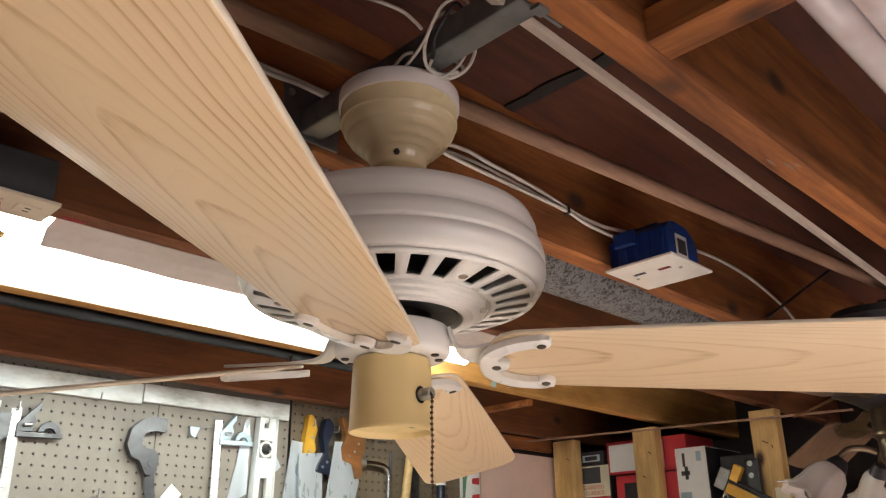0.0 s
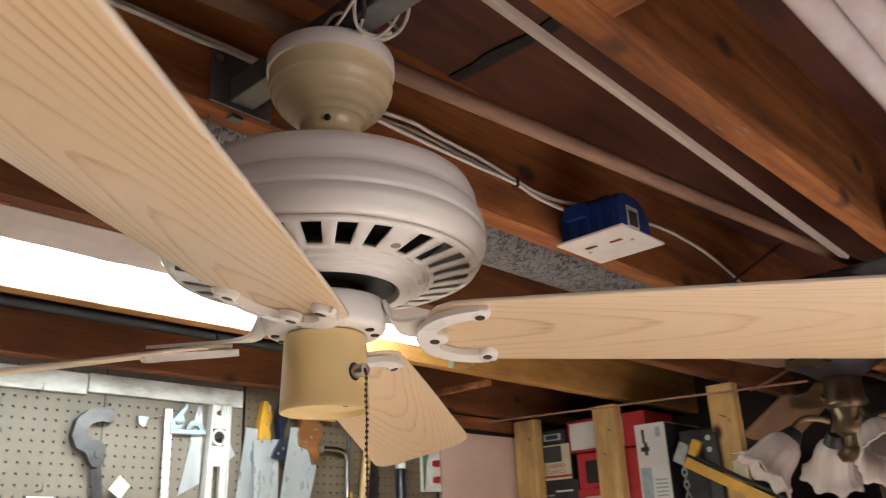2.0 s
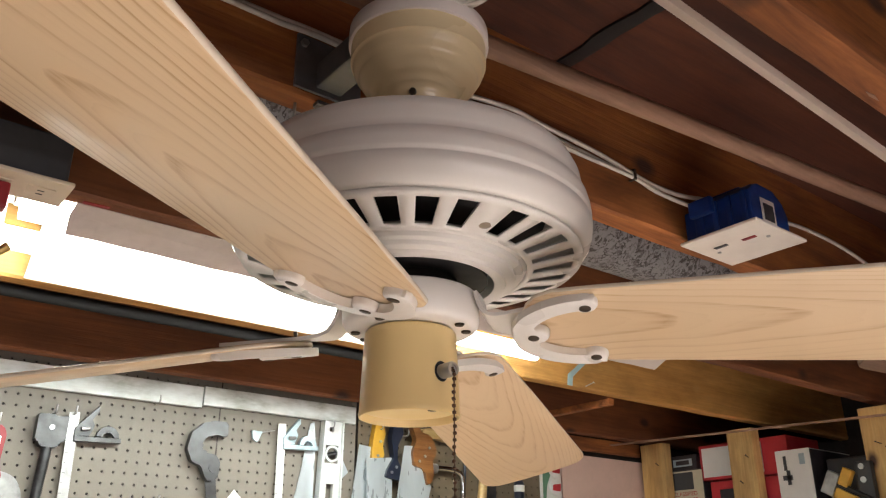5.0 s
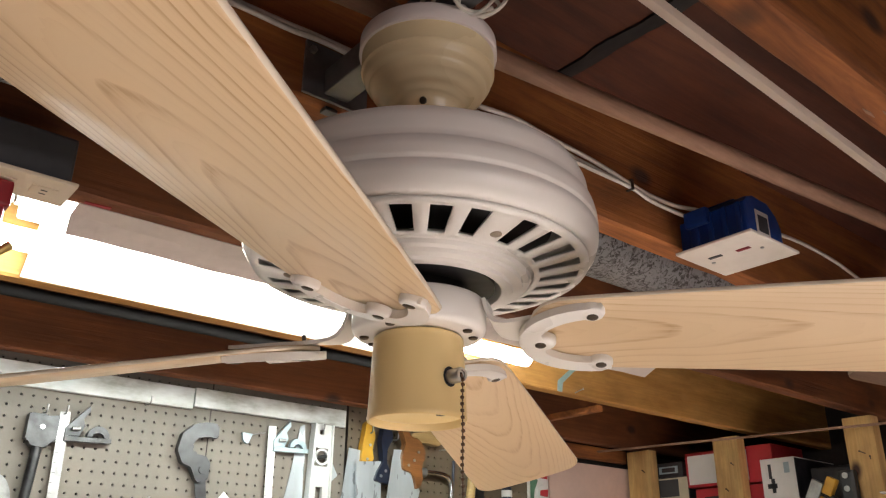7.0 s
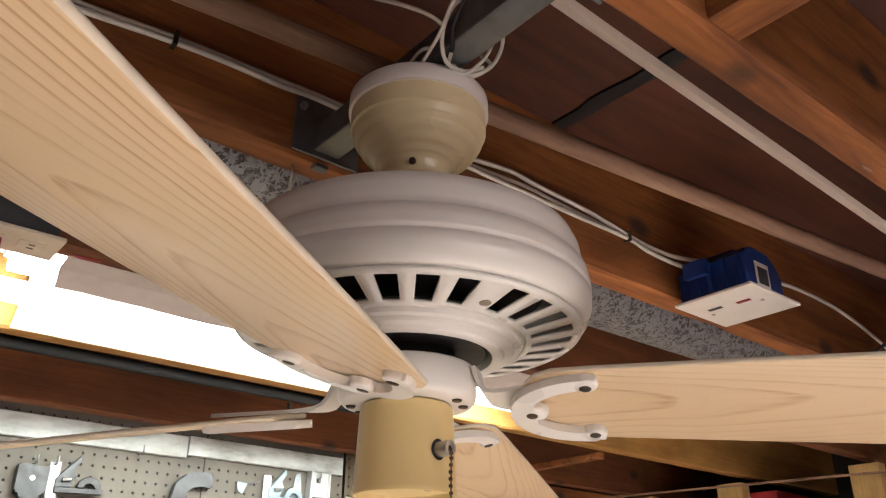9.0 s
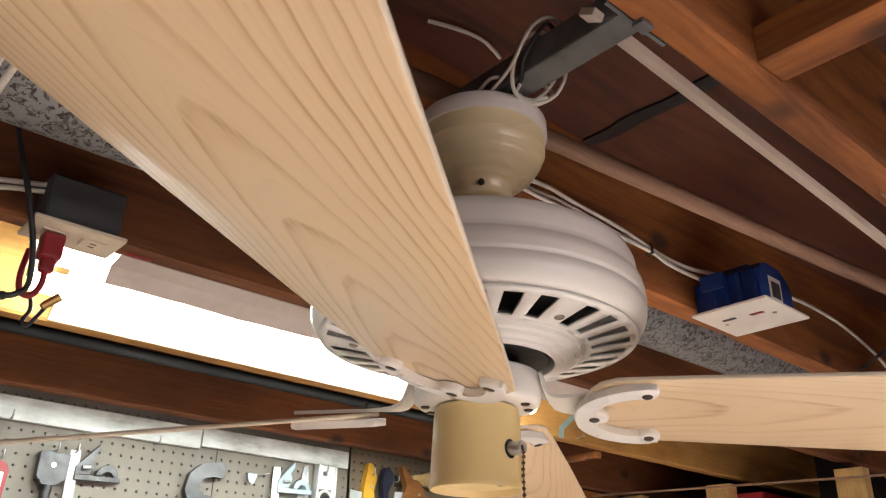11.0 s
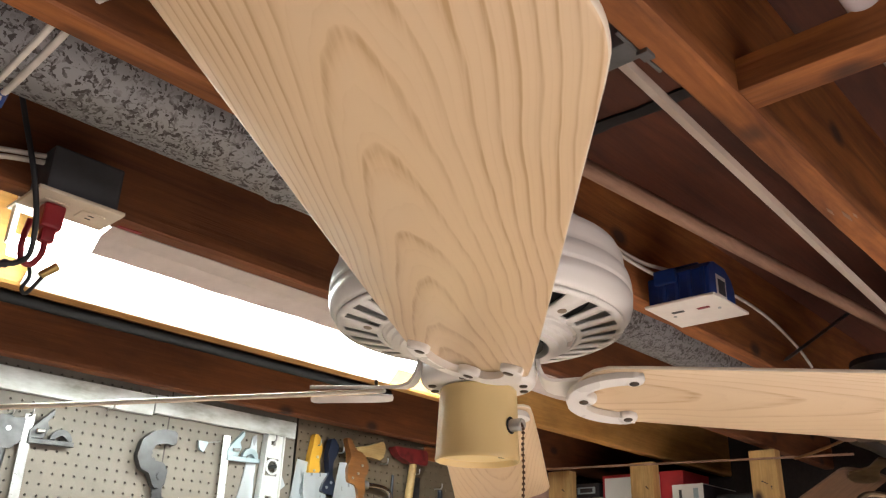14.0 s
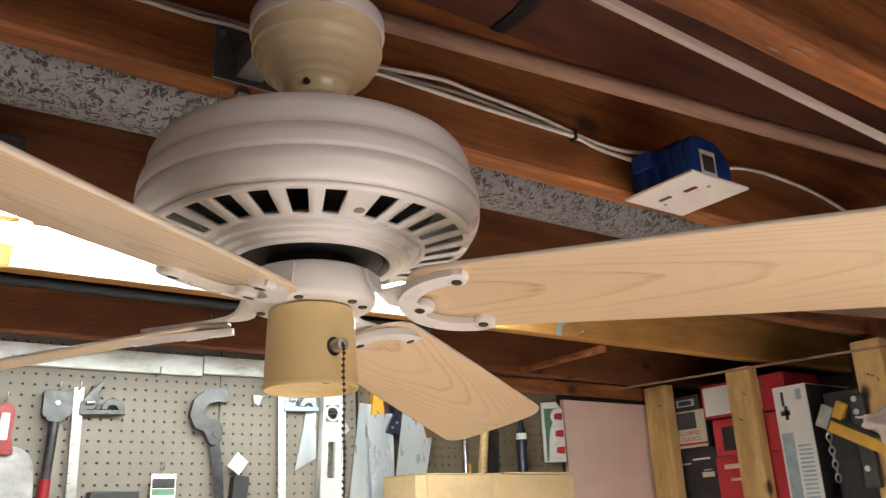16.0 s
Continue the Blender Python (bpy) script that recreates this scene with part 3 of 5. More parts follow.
def arm_plate():
    """A C-shaped plate open towards the tip, with three screw pads, and a curved neck to the hub."""
    bm = bmesh.new()
    outer, inner = [], []
    c = 0.1500
    for k in range(25):
        a = radians(82 + (278 - 82) * k / 24)
        wob = 1.0
        outer.append((c + 0.0630 * math.cos(a) * wob, 0.0500 * math.sin(a)))
        inner.append((c + 0.0470 * math.cos(a), 0.0350 * math.sin(a)))
    add_prism(bm, outer + inner[::-1], -0.0046, 0.0022, bevel=0.0030)
    for x, y in ((0.1503, -0.0405), (0.1503, 0.0405), (0.1075, 0.0)):
        add_lathe(bm, [(0.0, -0.0050), (0.0072, -0.0049), (0.0090, -0.0040), (0.0100, -0.0022), (0.0100, 0.0022), (0.0, 0.0022)], 24, Matrix.Translation((x, y, 0)))
    return bm


def arm_neck(pitch):
    """Flat strap that lies on the blade, runs in to the hub and turns up against it."""
    bm = bmesh.new()
    path = [(0.1690, 0.0102, 0.0200), (0.1660, 0.0102, 0.0215), (0.1500, 0.0102, 0.0215), (0.1200, 0.0102, 0.0205), (0.0990, 0.0102, 0.0190), (0.0860, 0.0102, 0.0175), (0.0765, 0.0108, 0.0165),
            (0.0695, 0.0130, 0.0160), (0.0650, 0.0180, 0.0155), (0.0618, 0.0260, 0.0150), (0.0595, 0.0360, 0.0140)]
    sec = []
    for i, (x, z, w) in enumerate(path):
        t = max(0, i - 4) / (len(path) - 5)
        an = -pitch * (1 - t)
        a, b = path[max(i - 1, 0)], path[min(i + 1, len(path) - 1)]
        nx, nz = -(b[1] - a[1]), b[0] - a[0]
        ln = math.hypot(nx, nz)
        nx, nz = nx / ln * 0.0016, nz / ln * 0.0016
        row = []
        for s, y in ((1, -w), (1, w), (-1, w), (-1, -w)):
            row.append(bm.verts.new((x + s * nx, y * math.cos(an), z + s * nz + y * math.sin(an))))
        sec.append(row)
    for a, b in zip(sec, sec[1:]):
        for k in range(4):
            bm.faces.new((a[k], a[(k + 1) % 4], b[(k + 1) % 4], b[k]))
    bm.faces.new(sec[0])
    bm.faces.new(sec[-1])
    return bm


PITCH = radians(14.2)
blade_bm = slab(blade_outline(), 0.0024, 0.0068, 0.0016)
bmesh.ops.recalc_face_normals(blade_bm, faces=blade_bm.faces[:])
for f in blade_bm.faces:
    f.material_index = 0 if abs(f.normal.z) > 0.8 else 1
soft_blade_me = mesh_of("blade", blade_bm.copy(), [ASH_SOFT, BAND], True)
blade_me = mesh_of("blade", blade_bm, [ASH, BAND], True)
plate_me = mesh_of("blade_arm", arm_plate(), WHITE, True)
neck_me = mesh_of("neck", arm_neck(PITCH), WHITE, True)
screw_me = mesh_of("screw", lathe([(0.0, -0.0026), (0.0040, -0.0026), (0.0046, -0.0022), (0.0046, 0.0)], 16), SCREW, True)
hub_screw_me = mesh_of("hub_screw", lathe([(0.0, -0.0012), (0.0036, -0.0010), (0.0042, 0.0), (0.0042, 0.003)], 14), SCREW, True)
nib_me = mesh_of("screw_end", lathe([(0.0018, 0.0078), (0.0018, 0.0172), (0.0, 0.0176)], 10), SCREW, True)
YAW = [0.0, 0.9, 0.3, 0.2]
DROOP = [2.6, 2.7, 2.6, 4.1]
for k, turn in enumerate((0, -1, 2, 1)):
    a = PHI + turn * math.pi / 2
    base = up @ Matrix.Rotation(a, 4, "Z") @ Matrix.Translation((0, 0, 1.7925))
    flat = base @ Matrix.Rotation(-PITCH, 4, "X")
    arm = new("blade_arm", plate_me)
    arm.matrix_basis, arm.parent = flat, fan
    nk = new("neck", neck_me)
    nk.matrix_basis, nk.parent = Matrix.Rotation(PITCH, 4, "X"), arm
    for x, y in ((0.1503, -0.0385), (0.1503, 0.0385), (0.1045, 0.0)):
        s = new("screw", screw_me)
        s.matrix_basis, s.parent = Matrix.Translation((x, y, -0.0030)), arm
        if y == 0:
            e = new("screw_end", nib_me)
            e.matrix_basis, e.parent = Matrix.Translation((x, y, 0)), arm
    hinge = Matrix.Translation((0.13, 0, 0)) @ Matrix.Rotation(radians(YAW[k]), 4, "Z") @ Matrix.Rotation(radians(DROOP[k]), 4, "Y") @ Matrix.Translation((-0.13, 0, 0))
    bl = new("blade", blade_me if k == 1 else soft_blade_me)
    bl.matrix_basis, bl.parent = base @ hinge @ Matrix.Rotation(-PITCH, 4, "X"), fan
    tagged(bl, "pale ash veneer fan blade with rounded tip")
    for o in (-0.24, 0.24):
        h = new("hub_screw", hub_screw_me)
        h.matrix_basis, h.parent = up @ Matrix.Translation((0.0468 * math.cos(a + o), 0.0468 * math.sin(a + o), 1.8012)), fan


# ---- brace and fittings above the fan ----
brace = thing("fan_brace", (-0.010, -0.23, 2.14), "grey steel fan brace bar spanning two joists", "brace")
bo = Matrix.Translation((0.010, 0.23, -2.14))
part("bar", box((-0.026, -0.2100, 2.110), (0.006, 0.150, 2.142), 0.003), DULL_STEEL, brace, m=bo)
for yy, s in ((0.1525, -1), (-0.2130, 1)):
    part("end_plate", box((-0.052, yy, 2.1035), (0.032, yy + s * 0.004, 2.172), 0.001), DULL_STEEL, brace, m=bo)
    part("foot", box((-0.020, yy, 2.0945), (-0.004, yy - s * 0.012, 2.0995), 0.001), DULL_STEEL, brace, m=bo)
    for x in (-0.044, 0.024):
        q = bmesh.new()
        rod(q, (x, yy, 2.160), (x, yy + s * 0.008, 2.160), 0.005, 6)
        part("bolt", q, STEEL, brace, m=bo)

# ---- overhead battens, pipes, duct ----
pp = bmesh.new()
rod(pp, (-0.62, 0.1055, 2.165), (2.2, -0.1755, 2.165), 0.0125, 16)
tagged(part("wooden_rod", pp, STRIP, smooth=True), "dusty brown wooden pole laid along the joist bay", "pole")
tagged(part("batten", box((0, -0.0088, -0.004), (1.25, 0.0088, 0.004), 0.001), PALE_STRIP, m=pose(-0.04, -0.1815, 2.121, 30, -0.2, 2.2)), "thin pale painted wooden batten between the joists", "batten")
du = bmesh.new()
add_lathe(du, [(0.0762, 0.0), (0.0762, 3.0), (0.0790, 3.003), (0.0790, 3.012), (0.0762, 3.015), (0.0762, 5.6)], 48, axis_m((-3.0, 0.385, 2.195), (2.7, 0.385, 2.235)))
tagged(part("duct", du, DUCT, smooth=True), "round galvanised sheet metal duct between the joists", "duct", kind="structure")


def cross_block(x0, x1, z0, z1, y0=-0.3, y1=-0.68 + 0.06):
    bm = box((0, 0, 0), (abs(y1 - y0), x1 - x0, z1 - z0), 0.0015)
    m = Matrix.Translation((x0, y0, z0)) @ Matrix.Rotation(-math.pi / 2, 4, "Z")
    return part("cross_block", bm, JOIST, m=m)


for x0, x1, z0, z1 in ((0.120, 0.166, 2.108, 2.149), (1.055, 1.110, 2.102, 2.140)):
    tagged(cross_block(x0, x1, z0, z1, -0.2530, -0.639), "short wooden cleat nailed between two joists", "cleat", "cross cleats")
for k in range(5):
    y = -0.386 - 0.0407 * k
    bm = bmesh.new()
    L = 1.20
    add_lathe(bm, [(0.0, 0.016), (0.0140, 0.016), (0.0170, 0.020), (0.0200, 0.028), (0.0200, L - 0.028), (0.0170, L - 0.020), (0.0140, L - 0.016), (0.0, L - 0.016)], 28, axis_m((0, 0, 0), (1, 0, 0)))
    tb = thing("fluorescent_tube", (-0.03 - 0.02 * (k % 2), y, 2.164), "spare unlit white fluorescent tube lying on cleats", "tube lamp", "spare tubes")
    part("glass", bm, TUBE_GLASS, tb, smooth=True)
    for e in (0.0, L - 0.016):
        bm = bmesh.new()
        rod(bm, (e, 0, 0), (e + 0.016, 0, 0), 0.0165, 20)
        part("end_cap", bm, STEEL, tb, "metal end cap", True)

# ---- lit shop light between the joists ----
sl = thing("shop_light", (-0.15, 0.78, 2.31), "white shop light with two lit fluorescent tubes, tucked between the joists", "light fixture")
so = Matrix.Translation((0.15, -0.78, -2.31))
part("ballast_channel", box((-0.215, 0.740, 2.1975), (1.08, 0.840, 2.312), 0.004), FIXTURE, sl, m=so)
part("reflector_pan", box((-0.215, 0.660, 2.194), (1.08, 0.880, 2.1974)), FIXTURE, sl, m=so)
for ya, yb in ((0.6585, 0.618), (0.8815, 0.9755)):
    s_ = 0.002 if yb > ya else -0.002
    part("reflector_wing", prism([(ya, 2.1970), (ya - s_, 2.1950), (yb - s_, 2.1002), (yb, 2.1022)], 0, 0.915, Matrix.Translation((-0.135, 0, 0)) @ Matrix(((0, 0, 1, 0), (1, 0, 0, 0), (0, 1, 0, 0), (0, 0, 0, 1)))), FIXTURE, sl, "sloped white reflector side", m=so)
for y in (0.720, 0.860):
    bm = bmesh.new()
    rod(bm, (-0.20, y, 2.126), (1.00, y, 2.126), 0.019, 20)
    part("tube", bm, LIT_TUBE, sl, "glowing fluorescent tube", True, so)
    for x in (-0.2105, 1.0003):
        part("lamp_holder", box((x, y - 0.008, 2.128), (x + 0.010, y + 0.008, 2.1938), 0.002), FIXTURE, sl, m=so)
fl = bmesh.new()
rows_ = []
for i in range(31):
    x = -0.152 + 1.355 * i / 30
    w = 0.0016 * math.sin(i * 0.9) + 0.001 * math.sin(i * 2.3)
    rows_.append([fl.verts.new(c) for c in ((x, 0.590, 2.0984), (x, 0.628 + w, 2.0930 + w), (x + (0.006 if i == 0 else 0), 0.662 + w, 2.0765 + w))])
for a_, b_ in zip(rows_, rows_[1:]):
    for k in range(2):
        fl.faces.new((a_[k], a_[k + 1], b_[k + 1], b_[k]))
flap = tagged(part("light_shield", fl, SHIELD_CARD), "white card shield fixed along the joist below the shop light", "shield")
q = flap.modifiers.new("thickness", "SOLIDIFY")
q.thickness = 0.0015
tagged(part("tape_strip", box((-0.018, -0.004, -0.0005), (0.018, 0.004, 0.0005), 0.0), RED, m=pose(-0.128, 0.585, 2.0990, 0, 0, -4)), "strip of red tape on the card shield", "tape")

# ---- pegboard wall ----
PY = 1.45


def pegboard(x0, x1, z0, z1, holes_from, mat=PEG, label="brown hardboard pegboard with rows of holes"):
    """Hardboard with real round holes an inch apart."""
    s = 0.0254
    verts, faces = [], []
    nx, nz = int((x1 - x0) / s), int((z1 - holes_from) / s)
    r = 0.0031
    for i in range(nx):
        for j in range(nz):
            cx, cz = x0 + (i + 0.5) * s, z1 - (j + 0.5) * s
            b = len(verts)
            for k in range(8):
                a = math.pi / 4 * k
                c, q = math.cos(a), math.sin(a)
                e = 0.5 * s / max(abs(c), abs(q))
                verts.append((cx + e * c, 0.0, cz + e * q))
            for k in range(8):
                a = math.pi / 4 * k
                verts.append((cx + r * math.cos(a), 0.0, cz + r * math.sin(a)))
            for k in range(8):
                a = math.pi / 4 * k
                verts.append((cx + r * math.cos(a), 0.006, cz + r * math.sin(a)))
            for k in range(8):
                l = (k + 1) % 8
                faces.append((b + k, b + l, b + 8 + l, b + 8 + k))
                faces.append((b + 8 + k, b + 8 + l, b + 16 + l, b + 16 + k))
    b = len(verts)
    zb = z1 - nz * s
    verts += [(x0, 0, zb), (x0 + nx * s, 0, zb), (x0 + nx * s, 0, z0), (x0, 0, z0)]
    faces.append((b, b + 1, b + 2, b + 3))
    me = bpy.data.meshes.new("pegboard")
    me.from_pydata(verts, [], faces)
    weld = bmesh.new()
    weld.from_mesh(me)
    bmesh.ops.remove_doubles(weld, verts=weld.verts[:], dist=0.00002)
    weld.to_mesh(me)
    weld.free()
    me.materials.append(mat)
    ob = new("pegboard", me)
    ob.location = (0, PY, 0)
    return tagged(ob, label, "pegboard", kind="structure")


pegboard(-0.235, 0.452, 0.9, 2.1058, 1.60)
pegboard(0.454, 0.866, 0.9, 2.1058, 1.60)
pegboard(0.868, 1.68, 0.9, 2.1058, 1.60, PEG_DARK, "dark brown unpainted hardboard pegboard with rows of holes")
tagged(part("wall_rail", box((-0.9, PY - 0.016, 2.008), (0.398, PY - 0.001, 2.060), 0.002), RAIL), "worn white-painted metal rail above the pegboard", "rail", kind="structure")
tagged(part("wall_rail", box((0.401, PY - 0.016, 2.016), (0.850, PY - 0.001, 2.063), 0.002), RAIL), "worn white-painted metal rail above the pegboard", "rail", kind="structure")

# ---- shelf posts ----
for y0, y1, z1 in ((1.325, 1.425, 2.068), (0.968, 1.060, 2.075), (0.525, 0.612, 2.080)):
    bm = box((0, 0, 0), (z1, y1 - y0, 0.045), 0.002)
    m = Matrix.Translation((2.125, y0, 0)) @ Matrix.Rotation(-math.pi / 2, 4, "Y")
    tagged(part("shelf_post", bm, STUD, m=m), "pale pine stud of the storage shelf", "post", "shelf posts")

# ---- blue junction box ----
jb = thing("junction_box", (0.68, 0.08, 2.084), "blue plastic junction box with a white blank cover plate", "electrical box")
jo = Matrix.Translation((-0.68, -0.08, -2.084))
part("cover_plate", box((0.612, 0.016, 2.081), (0.748, 0.146, 2.086), 0.002), PLATE, jb, "white cover plate", m=jo)
bxm = bmesh.new()
add_prism(bxm, [(0.628, 2.086), (0.730, 2.086), (0.730, 2.122), (0.719, 2.141), (0.697, 2.156), (0.656, 2.158), (0.640, 2.152), (0.628, 2.140)], 0, 0.098, Matrix.Translation((0, 0.128, 0)) @ Matrix.Rotation(math.pi / 2, 4, "X"), 0.004)
part("mounting_flange", box((0.640, 0.1285, 2.090), (0.720, 0.1515, 2.145), 0.003), BLUE_BOX, jb, m=jo)
part("cable_clamp", box((0.612, 0.085, 2.120), (0.6232, 0.125, 2.146), 0.003), BLUE_BOX, jb, m=jo)
part("top_boss", box((0.655, 0.060, 2.1575), (0.690, 0.110, 2.164), 0.003), BLUE_BOX, jb, m=jo)
for k in range(4):
    part("rib", box((0.6235, 0.036 + 0.024 * k, 2.088), (0.6278, 0.044 + 0.024 * k, 2.140), 0.0015), BLUE_BOX, jb, m=jo)
part("body", bxm, BLUE_BOX, jb, "blue plastic box body with moulded ribs", m=jo)
part("sticker", box((0.655, 0.0288, 2.094), (0.691, 0.0298, 2.134)), PLATE, jb, "white sticker", m=jo)
part("sticker_code", box((0.660, 0.0281, 2.099), (0.686, 0.0287, 2.126)), GREY_BOX, jb, "grey printed block", m=jo)
part("red_mark", box((0.6605, 0.050, 2.0800), (0.6680, 0.072, 2.0812)), RED, jb, "red slot mark", m=jo)
part("dark_mark", box((0.6570, 0.096, 2.0800), (0.6640, 0.118, 2.0812)), GREY_BOX, jb, "dark slot mark", m=jo)
for y in (0.0812 - 0.042, 0.0812 + 0.042):
    q = bmesh.new()
    rod(q, (0.680, y, 2.0795), (0.680, y, 2.083), 0.003, 10)
    part("plate_screw", q, STEEL, jb, m=jo)


# ---- cables and small fittings under the joists ----
def cable(name, pts, r, label, mat=CABLE, category="cable"):
    return tagged(part(name, wire(pts, r), mat, smooth=True), label, category)


cable("cable", [(-0.42, 0.149, 2.158), (-0.279, 0.148, 2.168), (-0.196, 0.148, 2.175), (-0.137, 0.148, 2.1775), (-0.074, 0.148, 2.179), (-0.027, 0.148, 2.181), (0.10, 0.147, 2.180), (0.175, 0.147, 2.184), (0.231, 0.147, 2.191),
                (0.277, 0.147, 2.195), (0.324, 0.147, 2.191), (0.424, 0.147, 2.186), (0.477, 0.147, 2.180), (0.515, 0.147, 2.175), (0.565, 0.146, 2.170), (0.610, 0.136, 2.164), (0.640, 0.112, 2.156), (0.652, 0.096, 2.148)], 0.0034, "white sheathed cable stapled along the joist face")
cable("cable", [(-0.42, 0.147, 2.150), (-0.279, 0.1455, 2.160), (-0.196, 0.1455, 2.1685), (-0.137, 0.1455, 2.1715), (-0.073, 0.1455, 2.1715), (-0.027, 0.1455, 2.175), (0.10, 0.1455, 2.171), (0.202, 0.1455, 2.172), (0.288, 0.1455, 2.170),
                (0.399, 0.1455, 2.169), (0.512, 0.1455, 2.1685), (0.560, 0.1455, 2.161), (0.605, 0.136, 2.152), (0.632, 0.118, 2.140)], 0.0034, "white sheathed cable stapled along the joist face")
cable("cable", [(0.150, 0.1490, 2.178), (0.231, 0.1490, 2.180), (0.300, 0.1490, 2.183), (0.380, 0.1490, 2.179), (0.450, 0.1490, 2.175), (0.512, 0.1490, 2.172)], 0.0026, "thin white cable strand along the joist face")
cable("cable", [(0.725, 0.125, 2.150), (0.80, 0.146, 2.175), (0.961, 0.148, 2.216), (1.159, 0.148, 2.216), (1.33, 0.148, 2.185), (1.42, 0.148, 2.150)], 0.0036, "white sheathed cable leaving the junction box")
for x, z in ((-0.196, 2.1718), (0.513, 2.1720)):
    st = bmesh.new()
    add_box(st, (x - 0.0025, 0.1405, z - 0.0085), (x + 0.0025, 0.1425, z + 0.0085))
    add_box(st, (x - 0.0025, 0.1405, z - 0.0085), (x + 0.0025, 0.1528, z - 0.0070))
    add_box(st, (x - 0.0025, 0.1405, z + 0.0070), (x + 0.0025, 0.1528, z + 0.0085))
    tagged(part("cable_staple", st, SCREW), "dark metal staple over the cables", "staple", "cable staples")
cable("cable", [(0.006, 0.10, 2.311), (0.04, 0.082, 2.306), (0.075, 0.076, 2.306), (0.105, 0.083, 2.308), (0.125, 0.092, 2.312)], 0.0028, "white wire tacked under the subfloor")
# loose wires coiled round the brace bar
cable("fan_wire", [(-0.036, -0.030, 2.106), (-0.030, -0.050, 2.124), (-0.016, -0.062, 2.120), (0.006, -0.068, 2.102), (0.022, -0.088, 2.108), (0.020, -0.106, 2.130), (-0.004, -0.112, 2.152), (-0.030, -0.104, 2.146),
                   (-0.038, -0.090, 2.118), (-0.022, -0.074, 2.101), (0.004, -0.070, 2.104), (0.016, -0.084, 2.106)], 0.0020, "white fan wire coiled round the brace bar", category="wire")
cable("fan_wire", [(-0.030, -0.044, 2.106), (-0.040, -0.086, 2.112), (-0.042, -0.118, 2.142), (-0.020, -0.128, 2.158), (0.006, -0.116, 2.150), (0.014, -0.094, 2.118), (0.004, -0.072, 2.100), (-0.014, -0.070, 2.101), (-0.022, -0.082, 2.104)], 0.0018, "white fan wire coiled round the brace bar", category="wire")
cable("fan_wire", [(0.000, -0.045, 2.106), (0.016, -0.070, 2.104), (0.024, -0.084, 2.112), (0.016, -0.080, 2.122)], 0.0020, "white fan wire coiled round the brace bar", category="wire")
cable("fan_wire", [(-0.010, -0.040, 2.106), (-0.020, -0.080, 2.108), (-0.034, -0.100, 2.120), (-0.030, -0.124, 2.148), (-0.012, -0.120, 2.150)], 0.0022, "black fan wire coiled round the brace bar", BLACK_CORD, "wire")
# tar stripe across the subfloor
rnd = random.Random(4)
tar = bmesh.new()
L_, R_ = [], []
for i in range(16):
    y = 0.150 - 0.375 * i / 15
    c = 0.376 + 0.0015 * math.sin(i * 1.3)
    L_.append((c - 0.011 - 0.004 * rnd.random(), y))
    R_.append((c + 0.011 + 0.004 * rnd.random(), y))
add_prism(tar, L_ + R_[::-1], 2.3105, 2.3148)
tagged(part("tar_stripe", tar, BLACK), "black tarry stripe across the subfloor plywood", "stain")
# bridging straps
for a, b in (((1.25, 0.149, 2.13), (1.50, 0.065, 2.295)),):
    br = bmesh.new()
    add_box(br, (-0.010, -0.0012, 0), (0.010, 0.0012, (Vector(b) - Vector(a)).length), m=axis_m(a, b))
    tagged(part("bridging_strap", br, DULL_STEEL), "grey steel bridging strap between two joists", "strap", "")
tagged(part("metal_plate", box((1.27, -0.222, 2.118), (1.45, -0.08, 2.122), 0.001), DULL_STEEL), "grey sheet metal plate beneath the joist bay", "plate")
bm = bmesh.new()
rod(bm, (0.960, -0.318, 2.132), (0.966, -0.322, 2.146), 0.018, 20)
add_tube(bm, [(0.966, -0.322, 2.142), (1.00, -0.350, 2.146), (1.053, -0.372, 2.150)], 0.007, 10)
tagged(part("lamp_socket", bm, material("dusty_porcelain", (0.40, 0.34, 0.31), 0.5, var=0.12, scale=40), smooth=True), "small white round fitting with a short pipe", "fitting")
# hook under the joist near the fan
hk = bmesh.new()
add_tube(hk, [(-0.036, 0.176, 2.1005), (-0.036, 0.176, 2.088), (-0.030, 0.190, 2.078), (-0.018, 0.206, 2.080), (-0.014, 0.200, 2.092)], 0.0016)
add_tube(hk, [(-0.020, 0.196, 2.100), (-0.022, 0.204, 2.084), (-0.012, 0.216, 2.074), (-0.002, 0.214, 2.084), (-0.004, 0.204, 2.094)], 0.0016)
tagged(part("wire_hook", hk, STEEL, smooth=True), "bent steel wire hooks under the joist", "hook")
# twin cable crossing under the duct to the outlet box
for o, mat in ((0.0, CABLE), (0.014, CABLE)):
    cable("cable", [(-0.350 + o, 0.146, 2.178 - o), (-0.380 + o, 0.143, 2.158 - o), (-0.402 + o, 0.148, 2.136 - o * 0.5), (-0.408 + o, 0.175, 2.122), (-0.412 + o, 0.200, 2.108), (-0.416 + o, 0.250, 2.096), (-0.419 + o, 0.318, 2.088), (-0.430 + o, 0.380, 2.075),
                    (-0.450 + o, 0.46, 2.075), (-0.445 + o, 0.53, 2.098), (-0.405 + o, 0.553, 2.118 - o * 0.7), (-0.364 + o, 0.555, 2.130 - o * 0.7), (-0.324, 0.545, 2.135 - o * 0.7), (-0.283, 0.530, 2.138 - o * 0.7)], 0.0038, "white sheathed cable crossing below the duct to an outlet box")
tp = bmesh.new()
rod(tp, (-0.4195 + 0.014, 0.322, 2.0878), (-0.4155 + 0.014, 0.350, 2.0855), 0.0048, 12)
